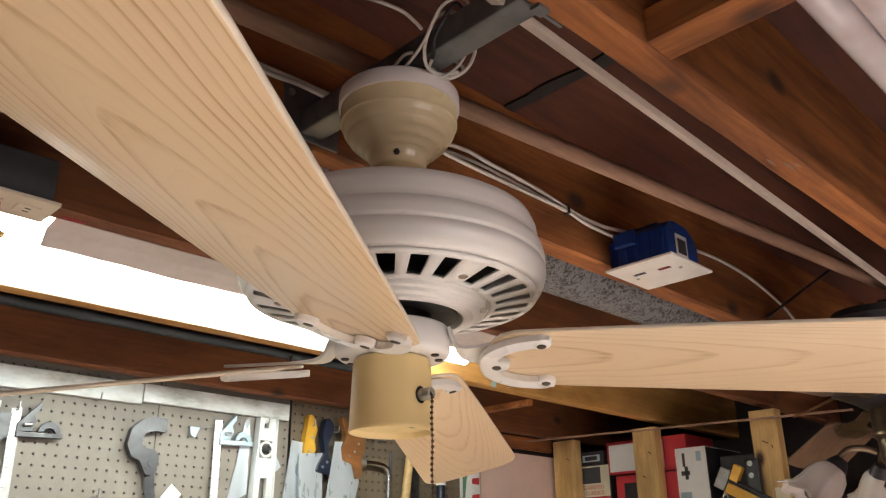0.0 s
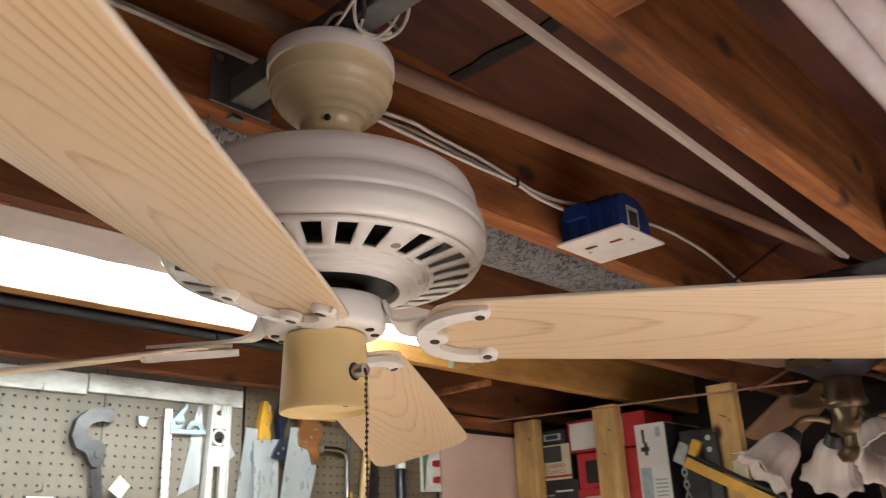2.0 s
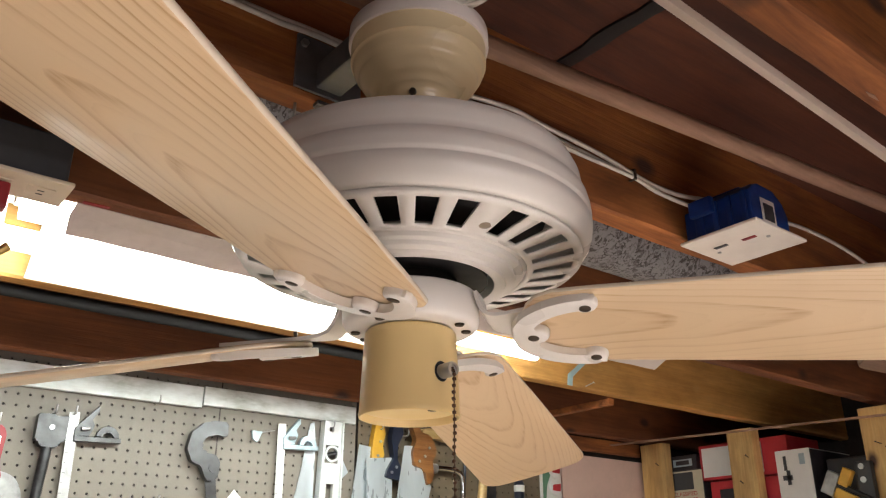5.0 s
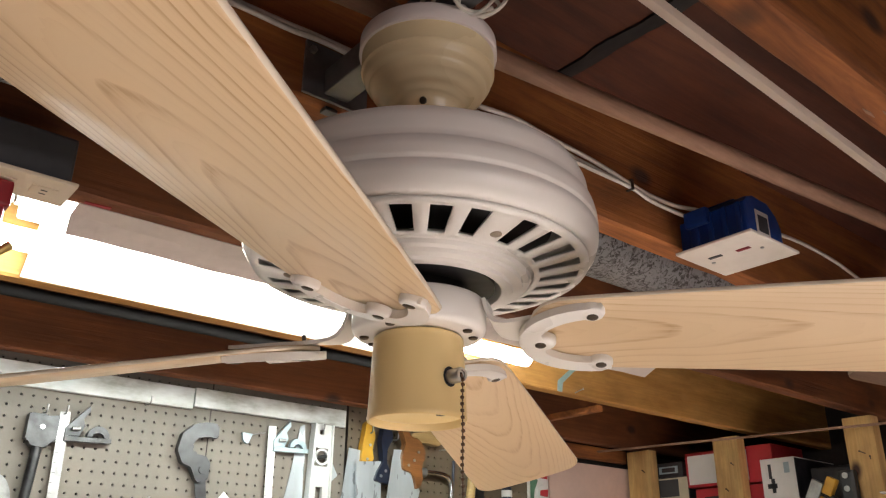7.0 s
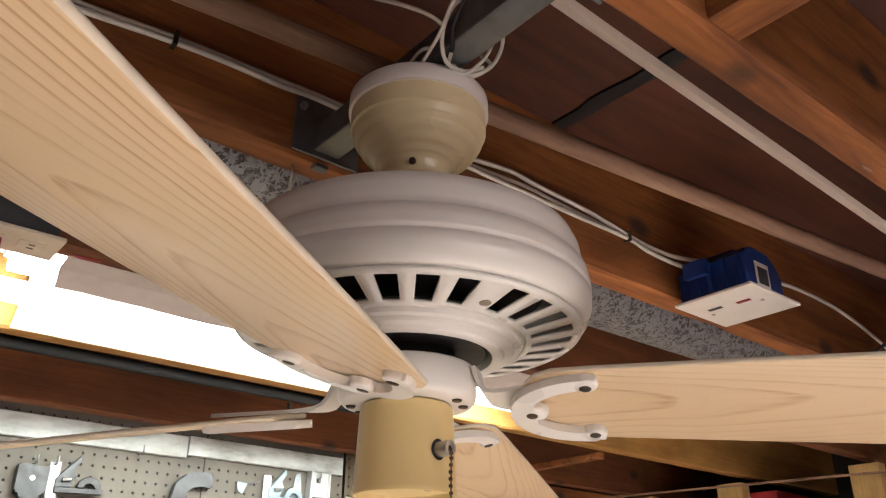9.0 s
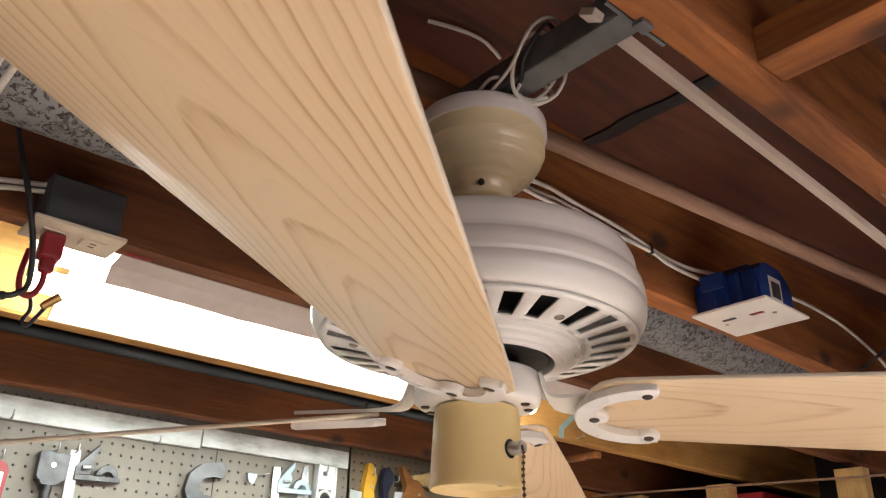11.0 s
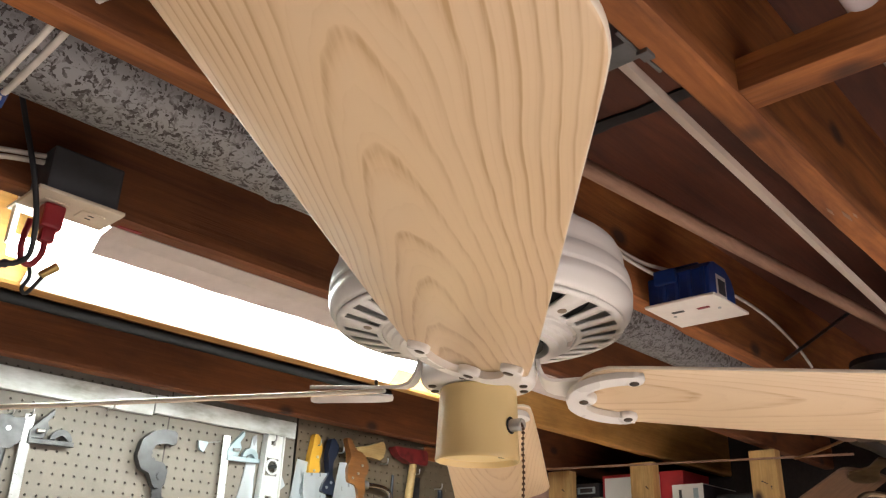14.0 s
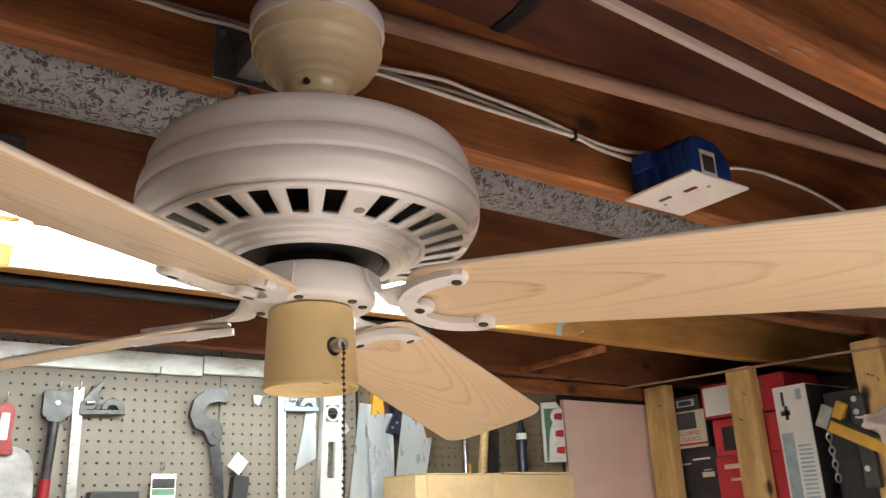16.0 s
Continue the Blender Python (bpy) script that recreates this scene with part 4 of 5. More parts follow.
tagged(part("tape_wrap", tp, BLUE_BOX, smooth=True), "blue tape wrapped round a white cable", "tape")

# ---- outlet box on the joist ----
ob_ = thing("outlet_box", (-0.215, 0.53, 2.09), "grey plastic outlet box with ivory cover plate on the joist", "outlet")
oo = Matrix.Translation((0.215, -0.53, -2.09))
part("body", box((-0.284, 0.500, 2.080), (-0.186, 0.5645, 2.146), 0.004), GREY_BOX, ob_, "dark grey box body", m=oo)
part("cover_plate", box((-0.296, 0.489, 2.0735), (-0.179, 0.5655, 2.0795), 0.002), IVORY, ob_, "ivory cover plate", m=oo)
for x in (-0.262, -0.212):
    part("receptacle", box((x - 0.016, 0.513, 2.0718), (x + 0.016, 0.541, 2.0738), 0.0008), IVORY, ob_, m=oo)
    for y in (0.521, 0.532):
        part("slot", box((x - 0.004, y, 2.0712), (x + 0.004, y + 0.002, 2.0720)), BLACK, ob_, m=oo)
BRASS = material("brass", (0.55, 0.38, 0.14), 0.35, metal=0.9, var=0.2, bump=0.05)
pl = thing("power_cord", (-0.262, 0.527, 2.07), "red power cord plugged into the outlet box", "cord")
po = Matrix.Translation((0.262, -0.527, -2.07))
pb = bmesh.new()
add_box(pb, (-0.275, 0.515, 2.036), (-0.247, 0.539, 2.0705), 0.004)
add_box(pb, (-0.270, 0.519, 2.018), (-0.252, 0.535, 2.038), 0.004)
part("plug", pb, RED, pl, "red moulded plug", m=po)
part("lead", wire([(-0.261, 0.527, 2.020), (-0.262, 0.528, 2.000), (-0.272, 0.528, 1.984), (-0.284, 0.528, 1.988), (-0.288, 0.528, 2.010), (-0.284, 0.530, 2.044)], 0.0042, 10), RED, pl, "", True, po)
bc = thing("extension_cord", (-0.30, 0.53, 2.2), "black cord with a plug hanging beside the outlet box", "cord")
co = Matrix.Translation((0.30, -0.53, -2.2))
part("lead", wire([(-0.35, 0.500, 2.22), (-0.330, 0.495, 2.160), (-0.306, 0.490, 2.090), (-0.287, 0.500, 2.035), (-0.278, 0.520, 1.995), (-0.290, 0.525, 1.980), (-0.300, 0.525, 1.976)], 0.0038, 10), BLACK_CORD, bc, "", True, co)
q = bmesh.new()
add_lathe(q, [(0.0045, 0.0), (0.0060, 0.004), (0.0045, 0.008), (0.0065, 0.012), (0.0090, 0.020), (0.0105, 0.030), (0.0115, 0.034), (0.0, 0.034)], 14, axis_m((-0.299, 0.525, 1.977), (-0.330, 0.528, 1.962)))
part("plug", q, BLACK_CORD, bc, "black two-prong plug", True, co)
for dy in (-0.006, 0.006):
    part("prong", box((-0.003, dy - 0.0008, 0.034), (0.003, dy + 0.0008, 0.050), m=axis_m((-0.299, 0.525, 1.977), (-0.330, 0.528, 1.962))), STEEL, bc, m=co)
part("tail", wire([(-0.268, 0.545, 1.992), (-0.262, 0.55, 1.975), (-0.268, 0.55, 1.958), (-0.262, 0.55, 1.952), (-0.252, 0.55, 1.968), (-0.244, 0.548, 1.984)], 0.0026, 8), BLACK_CORD, bc, "", True, co)
q = bmesh.new()
rod(q, (-0.250, 0.548, 1.980), (-0.232, 0.546, 1.998), 0.0048, 12, 0.0060)
part("clip", q, BRASS, bc, "brass clip", True, co)
# black rod added in place of a shaded gap; tape and nail on the pine joist
bm = bmesh.new()
rod(bm, (-3.4, 1.046, 2.096), (0.85, 1.046, 2.096), 0.0120, 14)
tagged(part("black_pipe", bm, GAP_BLACK, smooth=True), "black rod added for the shaded gap beside the joist", "pipe")
BLUE_TAPE = material("blue_tape", (0.30, 0.43, 0.44), 0.6, var=0.1, scale=40)
tagged(part("tape_strip", prism([(1.232, 2.100), (1.252, 2.100), (1.256, 2.126), (1.330, 2.186), (1.318, 2.192), (1.236, 2.130)], 0, 0.0006, Matrix.Translation((0, 0.9770, 0)) @ Matrix.Rotation(math.pi / 2, 4, "X")), BLUE_TAPE), "blue masking tape stuck on the pine joist", "tape")
nl = bmesh.new()
rod(nl, (1.306, 0.978, 2.106), (1.314, 0.955, 2.114), 0.0013, 8)
rod(nl, (1.314, 0.955, 2.114), (1.3144, 0.954, 2.1144), 0.0034, 10)
tagged(part("nail", nl, STEEL), "bent nail sticking out of the joist", "nail")

# ---- tools on the pegboard ----
TOOL_STEEL = material("tool_steel", (0.50, 0.50, 0.50), 0.36, metal=0.75, var=0.25, scale=18, bump=0.08)
SAW_STEEL = material("saw_steel", (0.56, 0.61, 0.65), 0.30, metal=0.45, var=0.14, scale=12, bump=0.05, stretch=(1, 1, 0.25))
OLD_STEEL = material("grey_cast_metal", (0.075, 0.076, 0.080), 0.36, metal=0.6, var=0.25, scale=30, bump=0.15)
ALU = material("white_aluminium", (0.74, 0.75, 0.74), 0.38, metal=0.35, var=0.08, scale=14, bump=0.04)
PALE_BLUE = material("pale_blue_cast_metal", (0.42, 0.53, 0.58), 0.4, metal=0.35, var=0.15, scale=25, bump=0.08)
YELLOW = material("yellow_plastic", (0.62, 0.34, 0.035), 0.4, var=0.12, scale=20, bump=0.03)
DULL_RED = material("worn_red_paint", (0.20, 0.022, 0.022), 0.45, var=0.25, scale=30, bump=0.05)
HANDLE_WOOD = lumber("handle_wood", (0.66, 0.48, 0.22), (0.52, 0.34, 0.13), rough=0.4, rings=60)
BROWN_WOOD = lumber("varnished_handle_wood", (0.30, 0.135, 0.045), (0.17, 0.065, 0.022), rough=0.3, rings=60)
NAVY = material("navy_plastic", (0.012, 0.017, 0.035), 0.35, var=0.1, bump=0.03)
CARD = material("white_card", (0.78, 0.77, 0.74), 0.7, var=0.05, bump=0.03)
RED_CARD = material("red_printed_card", (0.52, 0.03, 0.04), 0.5, var=0.12, scale=9, bump=0.02)
DARK_CARD = material("dark_printed_card", (0.035, 0.03, 0.035), 0.5, var=0.3, scale=14, bump=0.02)
CREAM_CARD = material("cream_card", (0.66, 0.60, 0.44), 0.6, var=0.08, scale=12, bump=0.02)
KRAFT = material("kraft_cardboard", (0.60, 0.43, 0.24), 0.8, var=0.1, scale=5, bump=0.05)
KRAFT_TAPE = material("packing_tape", (0.60, 0.44, 0.24), 0.25, var=0.06, scale=9, bump=0.02)
GREEN_CARD = material("green_printed_card", (0.12, 0.26, 0.16), 0.5, var=0.2, scale=20, bump=0.02)
PINK = material("pink_insulation_board", (0.70, 0.50, 0.42), 0.8, var=0.07, scale=6, bump=0.08)
CHROME = material("chrome", (0.62, 0.64, 0.66), 0.16, metal=1.0, var=0.08, bump=0.02)

STAND = Matrix.Rotation(math.pi / 2, 4, "X")


def flat_piece(outline, y, thick, bevel=0.0):
    """An outline in x, z, standing against the board, its back at y, thick towards the room."""
    return prism(outline, 0, thick, Matrix.Translation((0, y, 0)) @ STAND, bevel)


def hang(name, x, z, label, category, group=""):
    t = thing(name, (x, PY, z), label, category, group)
    return t, Matrix.Translation((-x, -PY, -z))


def peg_hook(x, z, reach=0.035):
    bm = wire([(x, PY + 0.004, z), (x, PY - 0.010, z), (x, PY - reach + 0.006, z - 0.001), (x, PY - reach, z + 0.004), (x, PY - reach - 0.001, z + 0.016)], 0.0021, 8)
    return tagged(part("peg_hook", bm, STEEL, smooth=True), "bent steel wire hook in the pegboard", "hook", "peg hooks")


for x, z in ((-0.124, 1.925), (-0.051, 1.925), (0.058, 1.955), (0.311, 1.775), (-0.050, 2.010), (0.285, 2.005), (0.100, 1.958), (0.770, 1.998), (0.93, 2.01), (1.02, 2.00), (1.205, 1.99), (1.35, 1.975), (1.46, 1.94)):
    peg_hook(x, z)

t, o = hang("pliers", -0.13, 1.91, "pliers with red plastic grips hanging from a hook", "pliers")
part("grip", flat_piece(round_poly([(-0.119, 1.914), (-0.127, 1.918), (-0.137, 1.875), (-0.153, 1.79), (-0.139, 1.788), (-0.124, 1.862)], 0.006), PY - 0.012, 0.012, 0.003), RED, t, m=o)
part("grip", flat_piece(round_poly([(-0.114, 1.912), (-0.121, 1.914), (-0.130, 1.860), (-0.137, 1.79), (-0.127, 1.79), (-0.117, 1.85)], 0.005), PY - 0.026, 0.011, 0.003), RED, t, m=o)
part("jaw", flat_piece(round_poly([(-0.155, 1.788), (-0.128, 1.790), (-0.136, 1.735), (-0.150, 1.690), (-0.166, 1.690), (-0.163, 1.74)], 0.005), PY - 0.016, 0.010, 0.002), OLD_STEEL, t, "grey steel jaws", m=o)

t, o = hang("taping_knife", -0.05, 1.91, "wide steel taping knife with a red handle", "scraper")
part("handle", flat_piece(round_poly([(-0.060, 1.917), (-0.040, 1.918), (-0.030, 1.900), (-0.034, 1.840), (-0.024, 1.804), (-0.072, 1.804), (-0.069, 1.838), (-0.068, 1.900)], 0.008), PY - 0.012, 0.014, 0.003), RED, t, "red plastic handle", m=o)
part("handle_inlay", flat_piece(round_poly([(-0.057, 1.895), (-0.040, 1.895), (-0.041, 1.835), (-0.061, 1.835)], 0.004), PY - 0.0262, 0.0015), CARD, t, "pale inlay", m=o)
for x, z in ((-0.050, 1.825), (-0.060, 1.812), (-0.034, 1.812)):
    q = bmesh.new()
    rod(q, (x, PY - 0.0258, z), (x, PY - 0.0285, z), 0.0028, 10)
    part("rivet", q, SCREW, t, m=o)
part("blade", flat_piece(round_poly([(-0.072, 1.824), (-0.022, 1.824), (0.006, 1.812), (0.022, 1.782), (0.028, 1.690), (-0.132, 1.690), (-0.124, 1.782), (-0.112, 1.808)], 0.014), PY - 0.010, 0.0015), TOOL_STEEL, t, "bright steel blade", m=o)

t, o = hang("hatchet", 0.055, 1.95, "shingling hatchet with a grey head and steel handle", "hatchet")
part("head", flat_piece(round_poly([(0.024, 1.949), (0.060, 1.950), (0.060, 1.945), (0.088, 1.950), (0.087, 1.893), (0.078, 1.890), (0.070, 1.878), (0.036, 1.879), (0.030, 1.892), (0.024, 1.892)], 0.003), PY - 0.010, 0.024, 0.003), OLD_STEEL, t, "grey forged head", m=o)
q = bmesh.new()
rod(q, (0.0535, PY - 0.022, 1.885), (0.0465, PY - 0.022, 1.750), 0.0115, 18, 0.0105)
part("handle", q, OLD_STEEL, t, "", True, o)
q = bmesh.new()
rod(q, (0.0465, PY - 0.022, 1.7500), (0.0425, PY - 0.022, 1.640), 0.0125, 18, 0.0135)
part("grip", q, RED, t, "red rubber grip", True, o)
q = bmesh.new()
rod(q, (0.055, PY - 0.034, 1.921), (0.055, PY - 0.036, 1.921), 0.0055, 14)
part("pin", q, TOOL_STEEL, t, m=o)


def combo_square(name, x, z, sc, head_mat, rule_mat, label):
    t, o = hang(name, x, z, label, "square")
    rule = [(x - 0.012, z + 0.016), (x + 0.010, z + 0.018), (x + 0.016, z - 0.30), (x - 0.006, z - 0.30)]
    part("rule", flat_piece(rule, PY - 0.016, 0.0022), rule_mat, t, m=o)
    for k in range(36):
        zz = z - 0.03 - 0.0072 * k
        part("graduation", flat_piece([(x - 0.008, zz), (x - 0.001 - (0.003 if k % 2 else 0), zz), (x - 0.001 - (0.003 if k % 2 else 0), zz - 0.0009), (x - 0.008, zz - 0.0009)], PY - 0.0182, 0.0003), OLD_STEEL, t, m=o) if k % 3 == 0 else None
    h = flat_piece([(x + 0.004, z - 0.048), (x + 0.108, z - 0.044), (x + 0.107, z - 0.033), (x + 0.004, z - 0.036)], PY - 0.008, 0.018, 0.001)
    part("fence", h, head_mat, t, m=o)
    part("mitre_arm", flat_piece([(x + 0.004, z - 0.036), (x + 0.004, z - 0.018), (x + 0.050, z + 0.036), (x + 0.052, z + 0.022), (x + 0.038, z + 0.004), (x + 0.046, z - 0.010), (x + 0.036, z - 0.034)], PY - 0.009, 0.014, 0.001), head_mat, t, m=o)
    arc = []
    for k in range(9):
        a = math.pi * k / 8
        arc.append((x + 0.078 + 0.026 * math.cos(a), z - 0.033 + 0.026 * math.sin(a)))
    for k in range(9):
        a = math.pi * (1 - k / 8)
        arc.append((x + 0.078 + 0.014 * math.cos(a), z - 0.033 + 0.012 * math.sin(a)))
    part("web", flat_piece(arc, PY - 0.010, 0.012, 0.001), head_mat, t, m=o)
    q = bmesh.new()
    rod(q, (x + 0.016, PY - 0.030, z - 0.020), (x + 0.034, PY - 0.030, z - 0.018), 0.0045, 12)
    part("clamp_screw", q, TOOL_STEEL, t, "", True, o)


combo_square("combination_square", 0.102, 1.945, 1, OLD_STEEL, TOOL_STEEL, "steel combination square with a dark cast head")
combo_square("combination_square", 0.622, 1.975, 1, PALE_BLUE, ALU, "combination square with a pale blue head and bright rule")

t, o = hang("pruning_saw", 0.41, 1.96, "curved saw with a grey plastic pistol handle", "saw")
part("handle", flat_piece(round_poly([(0.466, 1.976), (0.430, 1.977), (0.402, 1.969), (0.374, 1.944), (0.366, 1.904), (0.380, 1.874), (0.404, 1.866), (0.418, 1.838), (0.430, 1.829), (0.450, 1.838), (0.453, 1.878),
                                       (0.440, 1.895), (0.410, 1.898), (0.400, 1.914), (0.412, 1.936), (0.440, 1.943), (0.467, 1.940)], 0.006), PY - 0.012, 0.020, 0.004), OLD_STEEL, t, "grey handle", m=o)
q = bmesh.new()
rod(q, (0.434, PY - 0.032, 1.862), (0.434, PY - 0.034, 1.862), 0.010, 16)
part("pivot", q, OLD_STEEL, t, m=o)
part("blade", flat_piece([(0.421, 1.842), (0.449, 1.842), (0.462, 1.760), (0.470, 1.660), (0.452, 1.660), (0.437, 1.750)], PY - 0.020, 0.0015), OLD_STEEL, t, m=o)
tagged(part("paper_tag", flat_piece([(0.496, 1.816), (0.524, 1.791), (0.501, 1.758), (0.469, 1.781)], PY - 0.030, 0.0008), CARD), "small white paper tag hanging on the pegboard", "tag")
tagged(part("rubber_block", flat_piece(round_poly([(0.488, 1.757), (0.528, 1.754), (0.520, 1.66), (0.480, 1.66)], 0.004), PY - 0.004, 0.03, 0.003), BLACK_CORD), "black rubber sanding block hung on the pegboard", "block")
t, o = hang("blister_card", 0.311, 1.76, "small white hang card with a black and green print", "card")
part("card", flat_piece([(0.281, 1.762), (0.341, 1.762), (0.341, 1.66), (0.281, 1.66)], PY - 0.028, 0.001), CARD, t, m=o)
part("print", flat_piece([(0.284, 1.750), (0.338, 1.750), (0.338, 1.728), (0.284, 1.728)], PY - 0.0292, 0.0004), BLACK_CORD, t, m=o)
part("print", flat_piece([(0.284, 1.726), (0.338, 1.726), (0.338, 1.712), (0.284, 1.712)], PY - 0.0292, 0.0004), GREEN_CARD, t, m=o)
tagged(part("tool_tray", box((0.14, PY - 0.05, 1.66), (0.25, PY - 0.004, 1.722), 0.003), BLACK_CORD), "black plastic tool holder on the pegboard", "tray")

t, o = hang("spirit_level", 0.77, 2.0, "white aluminium spirit level with round vial windows", "level")
lv = bmesh.new()
W0, W1 = (0.744, 0.804), (0.733, 0.802)
zt, zb = 2.014, 1.62


def lx(z, s):
    k = (zt - z) / (zt - 1.75)
    return (W0[0] + (W1[0] - W0[0]) * k) * (1 - s) + (W0[1] + (W1[1] - W0[1]) * k) * s


for z0, z1, s0, s1 in ((zt, 1.998, 0, 1), (1.998, 1.986, 0, 0.32), (1.998, 1.986, 0.55, 1), (1.986, 1.950, 0, 1), (1.950, 1.902, 0, 0.18), (1.950, 1.902, 0.82, 1), (1.902, 1.848, 0, 1), (1.848, 1.75, 0, 0.34), (1.848, 1.75, 0.66, 1), (1.75, zb, 0, 1)):
    add_prism(lv, [(lx(z0, s0), z0), (lx(z0, s1), z0), (lx(z1, s1), z1), (lx(z1, s0), z1)], 0, 0.012, Matrix.Translation((0, PY - 0.012, 0)) @ STAND)
bmesh.ops.remove_doubles(lv, verts=lv.verts[:], dist=0.00005)
part("body", lv, ALU, t, "white aluminium body", m=o)
for s in (0.0, 0.93):
    part("flange", flat_piece([(lx(zt, s), zt), (lx(zt, s + 0.07), zt), (lx(zb, s + 0.07), zb), (lx(zb, s), zb)], PY - 0.006, 0.026), ALU, t, m=o)
q = bmesh.new()
add_lathe(q, [(0.0165, 0), (0.0165, 0.006), (0.0225, 0.006), (0.0225, 0.0)], 28, axis_m((lx(1.926, 0.5), PY - 0.022, 1.926), (lx(1.926, 0.5), PY - 0.03, 1.926)))
part("vial_ring", q, ALU, t, "", True, o)
q = bmesh.new()
rod(q, (lx(1.926, 0.5) - 0.015, PY - 0.022, 1.922), (lx(1.926, 0.5) + 0.015, PY - 0.022, 1.930), 0.0055, 12)
part("vial", q, OLD_STEEL, t, "", True, o)

tagged(part("cutting_blade", flat_piece([(0.711, 2.004), (0.724, 2.010), (0.730, 1.960), (0.731, 1.804), (0.668, 1.770), (0.692, 1.885)], PY - 0.004, 0.0015), SAW_STEEL), "pale steel triangular cutting blade behind a level", "blade")
tagged(part("set_square", flat_piece([(0.806, 1.940), (0.838, 1.884), (0.800, 1.850), (0.796, 1.930)], PY - 0.003, 0.0015), SAW_STEEL), "corner of a steel set square behind a level", "square")
t, o = hang("thumb_hook", 0.55, 1.95, "small pale winged hook pinned to the board", "hook")
part("wing", flat_piece(round_poly([(0.536, 1.966), (0.566, 1.966), (0.553, 1.938), (0.540, 1.945)], 0.003), PY - 0.012, 0.008, 0.002), PALE_BLUE, t, m=o)
q = bmesh.new()
rod(q, (0.556, PY - 0.016, 1.962), (0.600, PY - 0.020, 1.972), 0.0016, 8)
part("pin", q, STEEL, t, m=o)


def handsaw(x, label, grip_pts, hole_pts, blade_pts, mat, depth, buttons):
    t, o = hang("handsaw", x, 1.98, label, "saw", "handsaws")
    part("blade", flat_piece(blade_pts, PY - depth, 0.0016), SAW_STEEL, t, "blue-grey steel blade", m=o)
    part("handle", flat_piece(round_poly(grip_pts, 0.009), PY - depth + 0.010, 0.022, 0.005), mat, t, m=o)
    for bx, bz in buttons:
        q = bmesh.new()
        rod(q, (bx, PY - depth - 0.011, bz), (bx, PY - depth - 0.0145, bz), 0.0042, 12)
        part("button", q, TOOL_STEEL, t, m=o)


handsaw(0.93, "handsaw with a yellow handle hanging on the pegboard", [(0.916, 2.044), (0.936, 2.038), (0.948, 2.000), (0.938, 1.965), (0.946, 1.930), (0.902, 1.922), (0.905, 1.975), (0.912, 2.010)], None,
        [(0.866, 1.962), (0.946, 1.955), (0.914, 1.64), (0.824, 1.64)], YELLOW, 0.012, ((0.922, 1.935), (0.930, 1.975)))
handsaw(0.98, "handsaw with a dark navy handle hanging on the pegboard", [(0.966, 2.036), (0.990, 2.028), (0.998, 2.000), (0.978, 1.965), (0.978, 1.925), (1.000, 1.888), (0.994, 1.868), (0.938, 1.876), (0.946, 1.900), (0.966, 1.930), (0.956, 1.985)], None,
        [(0.880, 1.924), (0.966, 1.932), (0.970, 1.64), (0.895, 1.64)], NAVY, 0.030, ((0.958, 1.890), (0.974, 1.905)))
handsaw(1.05, "old handsaw with a worn brown wooden handle", [(1.006, 2.042), (1.024, 2.038), (1.050, 2.006), (1.080, 2.004), (1.092, 1.985), (1.106, 1.955), (1.088, 1.930), (1.094, 1.880), (1.072, 1.858), (1.058, 1.905), (1.022, 1.912), (1.016, 1.950), (1.030, 1.985)], None,
        [(0.994, 1.966), (1.030, 1.968), (1.090, 1.858), (1.036, 1.64), (0.944, 1.64)], BROWN_WOOD, 0.050, ((1.040, 1.925), (1.060, 1.940), (1.075, 1.965)))
t, o = hang("drywall_saw", 1.11, 2.02, "saw with a pale yellow wooden handle lying on hooks", "saw")
part("handle", flat_piece(round_poly([(1.058, 2.020), (1.110, 2.030), (1.176, 2.056), (1.184, 2.030), (1.172, 1.992), (1.120, 1.998), (1.068, 1.992)], 0.012), PY - 0.020, 0.026, 0.006), HANDLE_WOOD, t, m=o)
t, o = hang("mallet", 1.30, 2.02, "red-headed hammer with a pale wooden handle", "hammer")
part("head", flat_piece(round_poly([(1.218, 2.046), (1.372, 2.050), (1.374, 2.002), (1.290, 2.002), (1.240, 2.018)], 0.008), PY - 0.016, 0.034, 0.005), DULL_RED, t, "worn red head", m=o)
q = bmesh.new()
rod(q, (1.322, PY - 0.033, 2.010), (1.285, PY - 0.033, 1.745), 0.0125, 16, 0.0150)
part("handle", q, HANDLE_WOOD, t, "pale wooden handle", True, o)
t, o = hang("bit_brace", 1.15, 1.91, "bent chromed steel brace on the pegboard", "brace")
part("crank", wire([(1.095, PY - 0.030, 1.913), (1.150, PY - 0.030, 1.916), (1.196, PY - 0.030, 1.913), (1.218, PY - 0.030, 1.903), (1.226, PY - 0.030, 1.880), (1.226, PY - 0.030, 1.82), (1.225, PY - 0.030, 1.74)], 0.0085, 14), CHROME, t, "", True, o)
q = bmesh.new()
rod(q, (1.085, PY - 0.030, 1.913), (1.125, PY - 0.030, 1.914), 0.014, 18)
part("chuck", q, TOOL_STEEL, t, "", True, o)
t, o = hang("long_screwdriver", 1.245, 1.95, "long thin screwdriver with a yellow tip", "screwdriver")
q = bmesh.new()
rod(q, (1.244, PY - 0.020, 1.960), (1.240, PY - 0.020, 1.790), 0.0045, 12)
part("shaft", q, NAVY, t, "", True, o)
q = bmesh.new()
rod(q, (1.240, PY - 0.020, 1.790), (1.239, PY - 0.020, 1.745), 0.013, 16)
part("cap", q, YELLOW, t, "", True, o)
